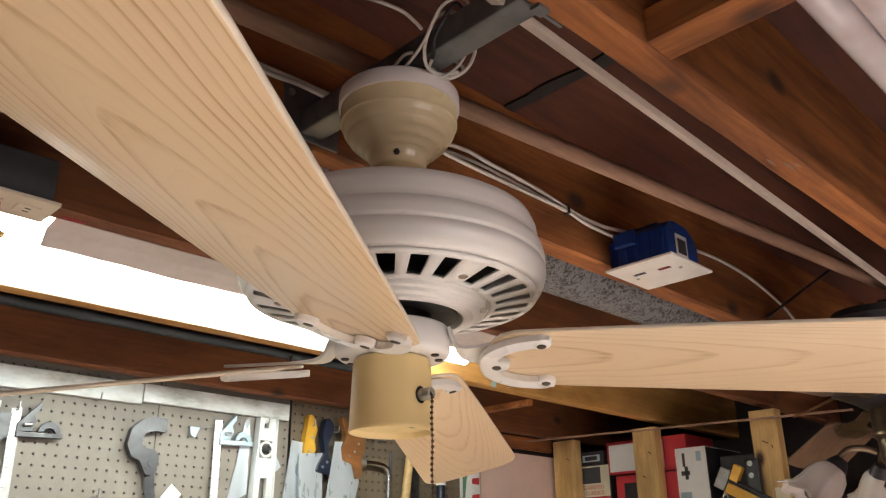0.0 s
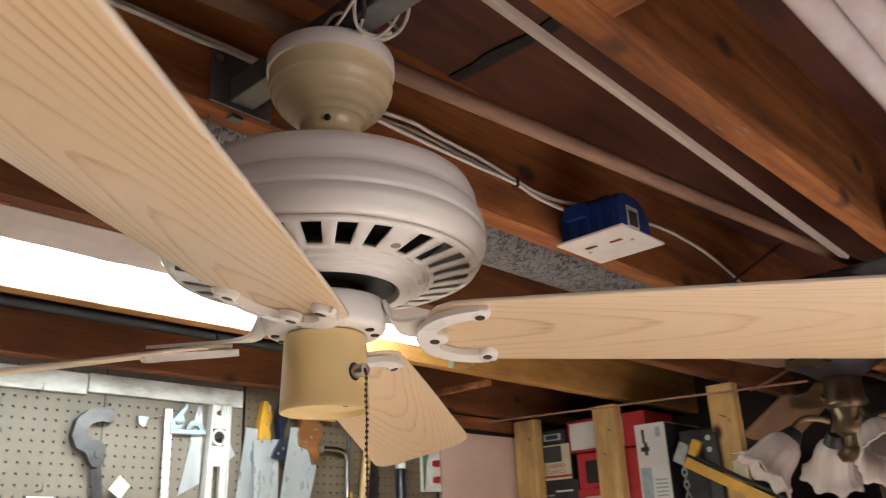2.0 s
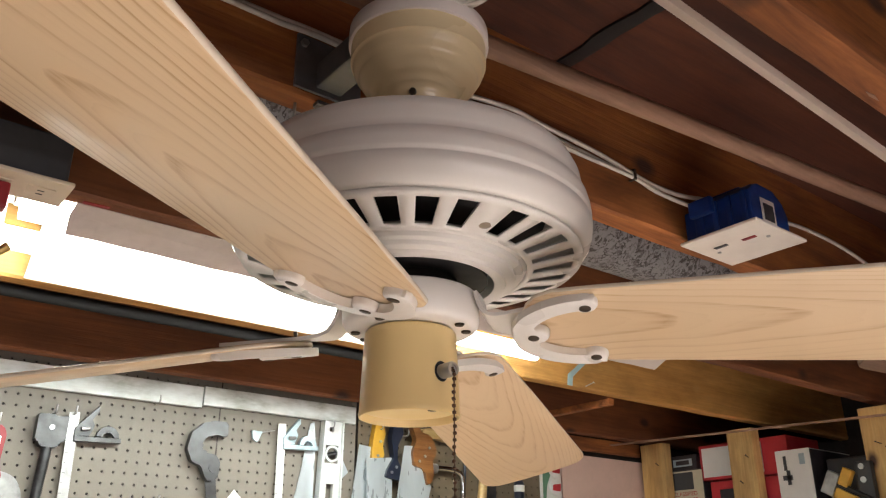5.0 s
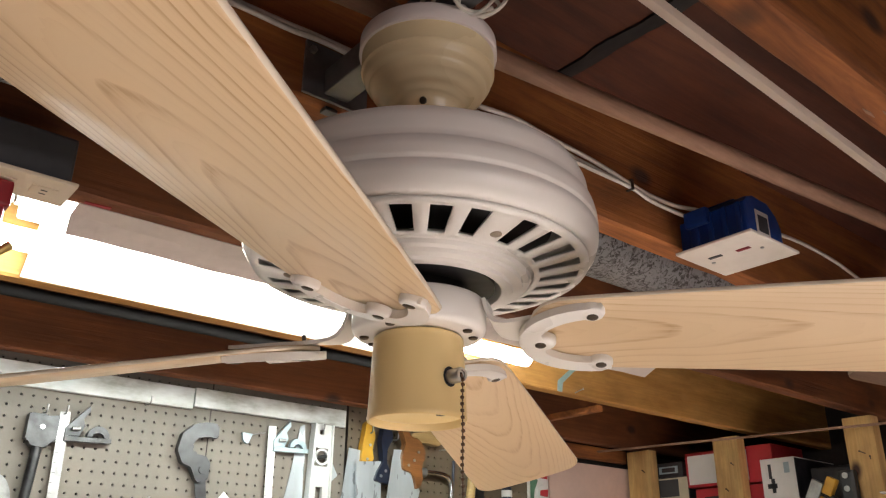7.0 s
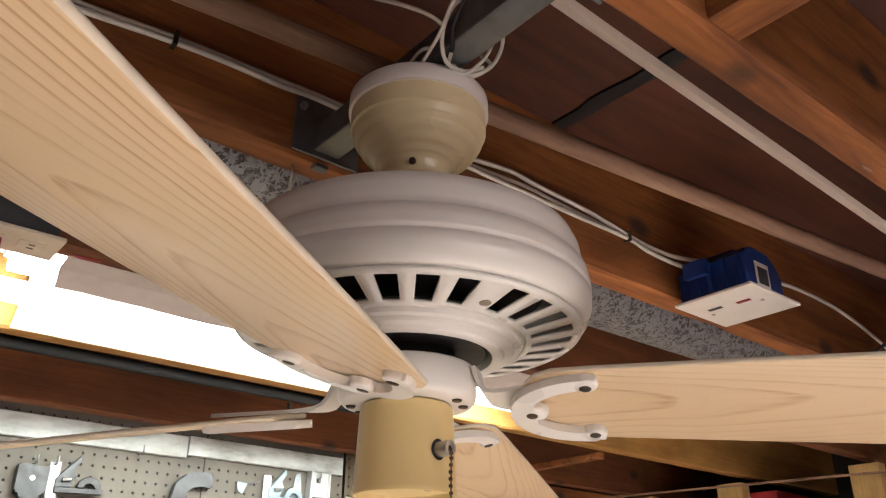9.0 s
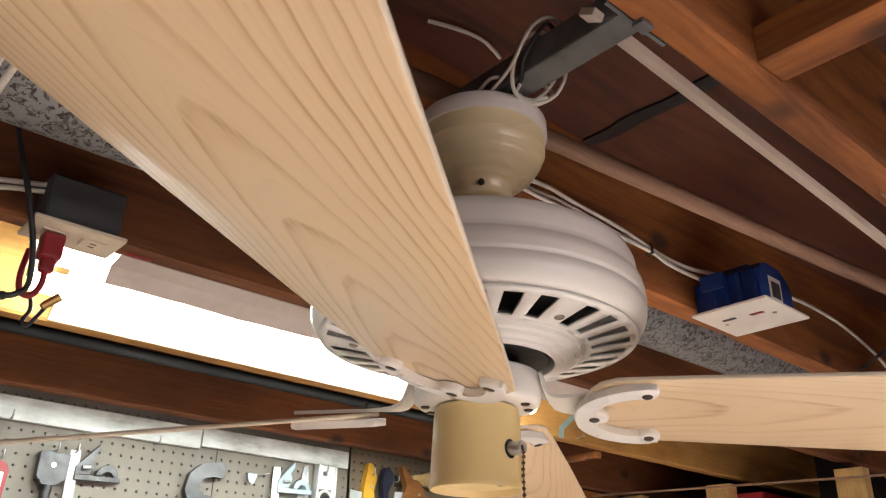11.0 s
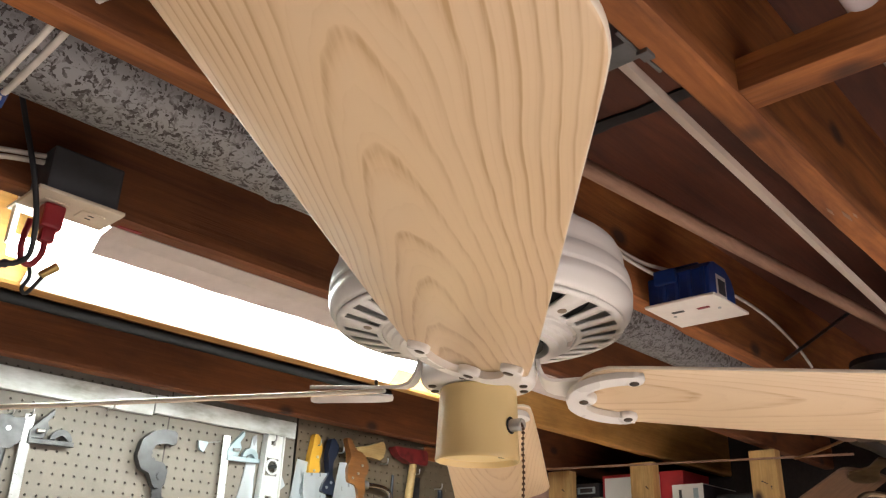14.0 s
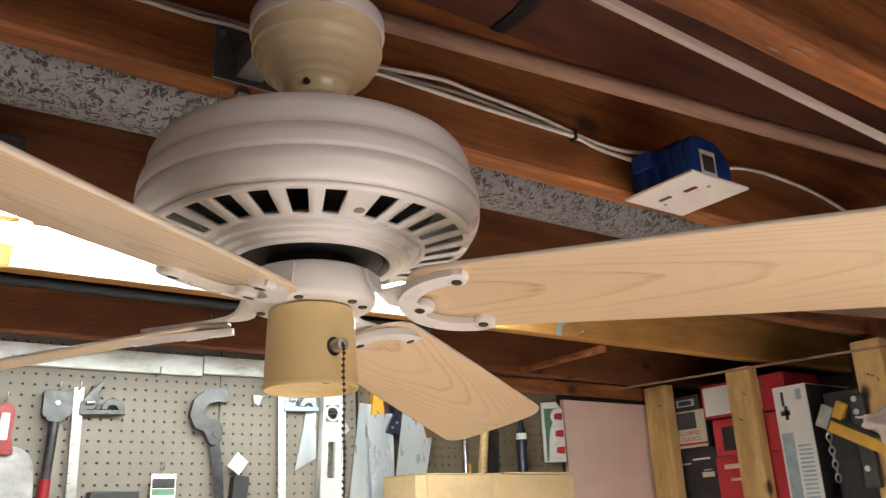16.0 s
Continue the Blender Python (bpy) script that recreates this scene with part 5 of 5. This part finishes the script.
tagged(part("file", flat_piece(round_poly([(1.326, 1.966), (1.380, 1.968), (1.376, 1.76), (1.334, 1.76)], 0.005), PY - 0.004, 0.005), OLD_STEEL), "flat grey steel file hung on the pegboard", "file")
t, o = hang("tube_of_caulk", 1.465, 1.90, "slim dark bottle with a white band", "bottle")
q = bmesh.new()
add_lathe(q, [(0.0, 0.20), (0.008, 0.20), (0.010, 0.17), (0.016, 0.160), (0.0165, 0.0), (0.0, 0.0)], 20, Matrix.Translation((1.463, PY - 0.024, 1.735)))
part("body", q, NAVY, t, "", True, o)
q = bmesh.new()
add_lathe(q, [(0.0170, 0.0), (0.0172, 0.001), (0.0172, 0.019), (0.0170, 0.020)], 20, Matrix.Translation((1.463, PY - 0.024, 1.868)))
part("band", q, CARD, t, "", True, o)
t, o = hang("hanging_pack", 1.62, 1.99, "green and white printed pack with red round shapes", "package")
part("card", flat_piece([(1.576, 1.995), (1.640, 2.000), (1.666, 1.974), (1.668, 1.800), (1.574, 1.798)], PY - 0.003, 0.010, 0.001), CARD, t, m=o)
part("print", flat_piece([(1.580, 1.975), (1.640, 1.978), (1.600, 1.90), (1.586, 1.802), (1.580, 1.802)], PY - 0.0134, 0.0004), GREEN_CARD, t, "green printed field", m=o)
for z in (1.950, 1.893, 1.838):
    q = bmesh.new()
    add_lathe(q, [(0.0, 0.0), (0.024, 0.0), (0.026, 0.003), (0.024, 0.006), (0.0, 0.007)], 20, axis_m((1.632, PY - 0.0135, z), (1.632, PY - 0.03, z)))
    part("round_print", q, CARD, t, "", True, o)
    part("red_print", flat_piece(round_poly([(1.620, z + 0.008), (1.656, z + 0.013), (1.654, z - 0.012), (1.618, z - 0.010)], 0.004), PY - 0.0206, 0.001), RED_CARD, t, m=o)
tagged(part("insulation_board", box((1.682, PY - 0.004, 0.9), (2.12, PY + 0.012, 2.012), 0.002), PINK), "pinkish foam insulation board against the wall", "board")
tagged(part("fascia_board", box((1.40, PY - 0.006, 2.030), (2.10, PY + 0.012, 2.0755), 0.001), JOIST), "dark brown board above the foam panel", "board", kind="structure")

# ---- bench, carton ----
bench = thing("workbench", (0.7, 1.2, 0.0), "plain wooden workbench against the pegboard wall", "workbench")
wo = Matrix.Translation((-0.7, -1.2, 0))
part("worktop", box((-0.6, 0.95, 0.88), (1.95, 1.435, 0.92), 0.003), STUD, bench, m=wo)
for x in (-0.55, 1.85):
    for y in (0.98, 1.35):
        part("leg", box((x, y, 0.0), (x + 0.08, y + 0.08, 0.879), 0.003), STUD, bench, m=wo)
carton = thing("cardboard_carton", (1.18, 1.25, 0.921), "brown cardboard carton closed with packing tape", "carton")
cm = Matrix.Translation((-1.18, -1.25, -0.921))
part("body", box((0.905, 1.215, 0.921), (1.478, 1.375, 1.7440), 0.002), KRAFT, carton, m=cm)
part("flap", box((0.903, 1.212, 1.7444), (1.200, 1.376, 1.7475), 0.001, pose(0, 0, 0)), KRAFT, carton, m=cm)
part("flap", box((1.203, 1.212, 1.7450), (1.482, 1.378, 1.7500), 0.001), KRAFT, carton, m=cm)
part("tape", box((1.16, 1.2105, 1.60), (1.225, 1.2135, 1.7440)), KRAFT_TAPE, carton, "shiny tan packing tape", m=cm)
part("tape", box((0.940, 1.2110, 1.60), (0.975, 1.2135, 1.7440)), KRAFT_TAPE, carton, "shiny tan packing tape", m=cm)


# ---- storage shelf beyond the posts ----
shelf = thing("storage_shelf", (2.36, 0.8, 0.0), "rough wooden storage shelf behind the pine studs", "shelf")
sm = Matrix.Translation((-2.36, -0.8, 0))
part("shelf_board", box((2.13, 0.30, 1.430), (2.70, 1.44, 1.450), 0.002), STUD, shelf, m=sm)
for x in (2.14, 2.64):
    for y in (0.32, 1.38):
        part("leg", box((x, y, 0.0), (x + 0.04, y + 0.04, 1.4295), 0.002), STUD, shelf, m=sm)
lath = bmesh.new()
add_box(lath, (-0.008, -0.0025, 0), (0.008, 0.0025, 1.162), m=axis_m((1.93, 1.435, 2.058), (2.066, 0.28, 2.040)))
tagged(part("lath", lath, STRIP), "thin wooden lath fixed along the stud tops", "lath")
cable("cable", [(2.02, 0.44, 2.034), (1.90, 0.33, 2.03), (1.72, 0.18, 2.03), (1.50, 0.06, 2.035), (1.38, 0.00, 2.06), (1.33, -0.03, 2.09)], 0.0045, "brown lamp cord running to the brass fan", BROWN_WOOD)


def goods(name, y0, y1, z0, z1, mat, label, depth=0.18, x0=2.14, category="box"):
    t = thing(name, (x0 + depth / 2, (y0 + y1) / 2, z0), label, category)
    o = Matrix.Translation((-(x0 + depth / 2), -(y0 + y1) / 2, -z0))
    part("body", box((x0, y0, z0 + 0.0006), (x0 + depth, y1, z1), 0.0015), mat, t, m=o)

    def face(pname, ya, yb, za, zb, fm, lift=0.0012, plabel=""):
        part(pname, box((x0 - lift, ya, za), (x0 + 0.0002, yb, zb)), fm, t, plabel, m=o)
    return t, o, face


def lettering(text, t, o, at, size, mat):
    c = bpy.data.curves.new("lettering", "FONT")
    c.body, c.size, c.extrude, c.align_x, c.align_y = text, size, 0.0002, "CENTER", "CENTER"
    c.materials.append(mat)
    ob = new("lettering", c)
    ob.parent = t
    ob.matrix_basis = o @ Matrix.Translation(at) @ Matrix.Rotation(-math.pi / 2, 4, "Z") @ Matrix.Rotation(math.pi / 2, 4, "X")
    return ob


t, o, face = goods("game_box", 1.190, 1.372, 1.450, 1.8350, DARK_CARD, "black printed box with white bars of small print")
face("bar", 1.215, 1.290, 1.795, 1.801, CARD)
face("bar", 1.300, 1.360, 1.782, 1.788, PALE_BLUE)
face("bar", 1.205, 1.255, 1.735, 1.752, CREAM_CARD)
face("bar", 1.212, 1.248, 1.757, 1.761, PALE_BLUE)
t, o, face = goods("book_box", 1.210, 1.345, 1.8356, 1.9720, DARK_CARD, "cream and dark game box with red lettering on its band")
face("cover", 1.214, 1.342, 1.840, 1.969, CREAM_CARD)
face("picture", 1.252, 1.336, 1.905, 1.964, GREY_BOX, 0.0018, "dark printed picture")
face("band", 1.214, 1.342, 1.848, 1.856, RED_CARD, 0.0018)
lettering("CLASSIFIED", t, o, (2.1382, 1.290, 1.890), 0.020, RED_CARD)
lettering("CLASSICS", t, o, (2.1382, 1.283, 1.869), 0.020, RED_CARD)
t, o, face = goods("tin_box", 1.232, 1.345, 1.9726, 2.0230, DARK_CARD, "small dark box with a pale printed pattern")
face("print", 1.250, 1.330, 1.985, 2.010, PALE_BLUE)
face("print", 1.262, 1.318, 1.990, 2.005, DARK_CARD, 0.0018)
t, o, face = goods("red_box", 0.925, 1.195, 1.450, 1.7970, RED_CARD, "bright red cardboard box with a thin pale outline")
face("bar", 1.090, 1.160, 1.755, 1.770, PINK)
face("bar", 1.100, 1.140, 1.715, 1.724, PINK)
face("bar", 1.080, 1.084, 1.60, 1.780, PINK)
t, o, face = goods("red_box", 1.075, 1.185, 1.7976, 1.9220, RED_CARD, "small red box with a dark window")
face("window", 1.092, 1.150, 1.815, 1.895, DARK_CARD)
t, o, face = goods("red_box", 0.884, 1.070, 1.7976, 1.9220, RED_CARD, "plain red cardboard box on a stack")
t, o, face = goods("toy_box", 0.884, 1.216, 1.9280, 2.0460, RED_CARD, "red box with a large white label panel", 0.20)
face("panel", 0.975, 1.206, 1.938, 2.036, CARD)
t, o, face = goods("white_box", 0.800, 0.916, 1.450, 1.9930, CARD, "tall white printed carton with pale blue text bars", 0.26, 2.115)
# this side face is darker than the white front
part("side_panel", box((2.118, 0.7985, 1.455), (2.372, 0.8002, 1.990)), DARK_CARD, t, "dark side face", m=o)
face("bar", 0.880, 0.890, 1.930, 1.975, GREY_BOX)
face("bar", 0.866, 0.898, 1.900, 1.915, GREY_BOX)
face("bar", 0.872, 0.884, 1.886, 1.930, GREY_BOX)
face("bar", 0.818, 0.836, 1.945, 1.978, PALE_BLUE)
face("bar", 0.868, 0.908, 1.55, 1.845, PALE_BLUE)
for k in range(16):
    face("bar", 0.812, 0.858, 1.800 - 0.013 * k, 1.806 - 0.013 * k, PALE_BLUE)
tagged(part("case", box((2.18, 0.62, 1.4506), (2.50, 0.785, 1.960), 0.006), DARK_CARD), "dark storage case standing on the shelf", "case")

# tools hung on the studs
t = thing("bar_clamp", (2.05, 0.6, 1.8), "yellow bar clamp hanging slantwise on the stud", "clamp")
tm = Matrix.Translation((-2.05, -0.6, -1.8))
ax = axis_m((2.050, 0.712, 1.872), (2.050, 0.30, 1.645))
part("bar", box((-0.006, -0.036, 0.02), (0.006, -0.003, 0.47), 0.001, ax), YELLOW, t, "yellow painted bar", m=tm)
q = bmesh.new()
add_lathe(q, [(0.0065, 0.0), (0.0065, 0.47)], 12, ax @ Matrix.Translation((0, 0.008, 0)), True, True)
part("rod", q, BLACK, t, "black steel rod", True, tm)
part("jaw", box((-0.010, -0.034, -0.020), (0.010, 0.034, 0.018), 0.003, ax), TOOL_STEEL, t, "bright steel jaw", m=tm)
part("slider", box((-0.012, 0.008, 0.02), (0.012, 0.060, 0.05), 0.004, ax), YELLOW, t, m=tm)
t = thing("clamp_head", (2.065, 0.61, 1.83), "black clamp body with steel rivets hanging on the stud", "clamp")
tm = Matrix.Translation((-2.065, -0.61, -1.83))
part("body", box((2.050, 0.590, 1.66), (2.078, 0.640, 1.928), 0.010), BLACK_CORD, t, m=tm)
for z in (1.912, 1.875, 1.79, 1.715):
    q = bmesh.new()
    rod(q, (2.051, 0.616, z), (2.047, 0.616, z), 0.0085, 14)
    part("rivet", q, TOOL_STEEL, t, "", True, tm)
ch = thing("hook_chain", (2.05, 0.71, 1.84), "short steel chain hanging from a clamp", "chain")
cm = Matrix.Translation((-2.05, -0.71, -1.84))
for k in range(8):
    q = bmesh.new()
    loop = [(0.0072 * math.cos(a), 0.0, 0.0125 * math.sin(a)) for a in [2 * math.pi * i / 12 for i in range(13)]]
    add_tube(q, loop, 0.0022, 6)
    part("link", q, STEEL, ch, "", True, cm @ Matrix.Translation((2.046, 0.712 - 0.0008 * k, 1.832 - 0.0195 * k)) @ Matrix.Rotation(math.pi / 2 * (k % 2) + 0.4, 4, "Z"))
for y, z, dy in ((0.56, 1.972, 0.010), (0.548, 1.955, -0.006), (0.99, 1.98, 0.0), (1.02, 1.90, 0.0), (1.35, 1.99, 0.0)):
    q = bmesh.new()
    rod(q, (2.081, y, z), (2.066, y + dy, z + 0.006), 0.0014, 8)
    rod(q, (2.066, y + dy, z + 0.006), (2.065, y + dy, z + 0.0062), 0.0026, 10)
    tagged(part("nail", q, SCREW), "nail sticking out of a pine stud", "nail", "stud nails")
tagged(part("tape_label", box((2.0795, 0.515, 1.775), (2.0803, 0.560, 1.835)), CREAM_CARD), "cream paper label on the pine stud", "label")
tagged(part("wall_panel", box((2.38, -1.2, 0.0), (2.40, -0.02, 1.925), 0.002), BROWN_PANEL := material("brown_panel", (0.085, 0.042, 0.036), 0.5, var=0.15, scale=3, bump=0.05)), "dark reddish brown panel beside the shelf", "panel", kind="structure")
tagged(part("wall_panel", box((2.38, -0.010, 0.0), (2.40, 0.235, 1.925), 0.002), BROWN_PANEL), "dark reddish brown panel beside the shelf", "panel", kind="structure")
tagged(part("board", box((1.445, 1.018, 2.080), (1.468, 1.389, 2.098), 0.001), JOIST), "short brown board between the last joists", "board")

# ---- brass fan with glass shades ----
AGED_BRASS = material("aged_brass", (0.20, 0.14, 0.085), 0.35, metal=0.85, var=0.25, scale=20, bump=0.06)
DARK_BRONZE = material("dark_bronze", (0.05, 0.045, 0.05), 0.4, metal=0.6, var=0.2, bump=0.05)
FROSTED = material("frosted_glass", (0.70, 0.60, 0.545), 0.22, var=0.03, scale=12, bump=0.0, fine=20)
FROSTED.node_tree.nodes["Principled BSDF"].inputs["Transmission Weight"].default_value = 0.35
BULB = material("clear_bulb_glass", (0.60, 0.55, 0.52), 0.06, var=0.05, bump=0.0)
BULB.node_tree.nodes["Principled BSDF"].inputs["Transmission Weight"].default_value = 0.85
AX, AY = 1.27, -0.06
f2 = thing("brass_fan", (AX, AY, 2.10), "dusty brass ceiling fan with frosted tulip glass shades", "ceiling fan")
fo = Matrix.Translation((0, 0, -2.10))
part("canopy", lathe([(0.0, 2.099), (0.075, 2.099), (0.078, 2.085), (0.050, 2.060), (0.030, 2.045), (0.022, 2.040), (0.022, 2.005)], 40), DARK_BRONZE, f2, "", True, fo)
part("motor_housing", lathe([(0.02, 2.014), (0.085, 2.008), (0.108, 1.985), (0.112, 1.955), (0.100, 1.932), (0.066, 1.916), (0.042, 1.900), (0.0, 1.900)], 56), DARK_BRONZE, f2, "dark bronze motor housing", True, fo)
part("switch_housing", lathe([(0.030, 1.902), (0.036, 1.897), (0.036, 1.858), (0.040, 1.854), (0.040, 1.846), (0.033, 1.841), (0.031, 1.838)], 48), AGED_BRASS, f2, "brass switch housing", True, fo)
part("light_fitter", lathe([(0.030, 1.839), (0.031, 1.834), (0.031, 1.800), (0.026, 1.790), (0.018, 1.784), (0.018, 1.764), (0.032, 1.760), (0.036, 1.750), (0.028, 1.736), (0.0, 1.732)], 48), AGED_BRASS, f2, "brass light fitter", True, fo)


def tulip():
    """Scalloped, pleated glass bell along local z, mouth outward."""
    bm = bmesh.new()
    prof = [(0.016, 0.0), (0.022, 0.005), (0.032, 0.018), (0.037, 0.036), (0.039, 0.054), (0.043, 0.070), (0.052, 0.084), (0.061, 0.092)]
    seg, pleats = 96, 16
    rings = []
    for i, (r, z) in enumerate(prof):
        k = i / (len(prof) - 1)
        row = []
        for j in range(seg):
            a = 2 * math.pi * j / seg
            w = math.cos(pleats * a)
            rr = r * (1 + 0.03 * k * w + 0.05 * k * k * math.cos(8 * a))
            zz = z + 0.005 * k * k * math.cos(8 * a)
            row.append(bm.verts.new((rr * math.cos(a), rr * math.sin(a), zz)))
        rings.append(row)
    for a, b in zip(rings, rings[1:]):
        for j in range(seg):
            bm.faces.new((a[j], a[(j + 1) % seg], b[(j + 1) % seg], b[j]))
    return bm


tulip_me = mesh_of("shade", tulip(), FROSTED, True)
for k in range(4):
    a = radians(125 + 90 * k)
    c, s_ = math.cos(a), math.sin(a)
    lamp = part("lamp_arm", wire([(0.038 * c, 0.038 * s_, 1.815), (0.060 * c, 0.060 * s_, 1.822), (0.088 * c, 0.088 * s_, 1.822), (0.108 * c, 0.108 * s_, 1.808), (0.117 * c, 0.117 * s_, 1.793)], 0.0065, 10), AGED_BRASS, f2, "curved brass lamp arm", True, fo)
    dirv = Vector((c * math.cos(radians(46)), s_ * math.cos(radians(46)), -math.sin(radians(46))))
    base = Vector((0.114 * c, 0.114 * s_, 1.793))
    m = axis_m(base, base + dirv)
    part("cup", lathe([(0.0, -0.014), (0.014, -0.012), (0.020, 0.0), (0.024, 0.012), (0.022, 0.014)], 24, m), DARK_BRONZE, lamp, "", True)
    sh2 = new("shade", tulip_me)
    sh2.matrix_basis, sh2.parent = m @ Matrix.Translation((0, 0, 0.008)), lamp
    tagged(sh2, "frosted pleated tulip glass shade")
    qq = sh2.modifiers.new("thickness", "SOLIDIFY")
    qq.thickness = 0.0025
    part("bulb", lathe([(0.012, 0.010), (0.013, 0.030), (0.021, 0.046), (0.025, 0.064), (0.022, 0.080), (0.012, 0.090), (0.0, 0.093)], 28, m), BULB, lamp, "clear glass bulb", True)
OLD_BLADE = lumber("dusty_blade_wood", (0.20, 0.115, 0.072), (0.13, 0.07, 0.042), rough=0.45, rings=40)
for az_ in (40, 182, 292, 345):
    m = fo @ Matrix.Rotation(radians(az_), 4, "Z") @ Matrix.Translation((0, 0, 1.922)) @ Matrix.Rotation(radians(9 if az_ == 40 else 3), 4, "Y") @ Matrix.Rotation(radians(-14 if az_ == 292 else 12), 4, "X")
    out = round_poly([(0.19, -0.050), (0.54, -0.064), (0.54, 0.064), (0.19, 0.050)], [0.03, 0.05, 0.05, 0.03])
    part("blade", prism(out, 0.0, 0.006, None, 0.0015), OLD_BLADE, f2, "dusty brown wooden blade", m=m)
    part("blade_arm", prism(round_poly([(0.085, -0.016), (0.15, -0.012), (0.21, -0.034), (0.25, -0.020), (0.25, 0.020), (0.21, 0.034), (0.15, 0.012), (0.085, 0.016)], 0.008), -0.005, -0.0005, None, 0.001), AGED_BRASS, f2, "ornate brass blade arm", m=m)
part("pull_chain", wire([(0.040, -0.012, 1.85), (0.050, -0.015, 1.845), (0.052, -0.016, 1.80), (0.052, -0.016, 1.62)], 0.0012, 6), AGED_BRASS, f2, "", True, fo)

# pale splinter on the joist edge
sp = bmesh.new()
for k, (x, y, l, w) in enumerate(((0.440, -0.228, 0.030, 0.004), (0.462, -0.240, 0.042, 0.005), (0.478, -0.249, 0.020, 0.003))):
    add_prism(sp, [(x, y), (x + l * 0.4, y + w * 0.5), (x + l, y), (x + l * 0.5, y - w * 0.6)], 2.0985, 2.0998)
tagged(part("splinter", sp, STRIP), "pale torn splinters on the underside of a joist", "splinter")
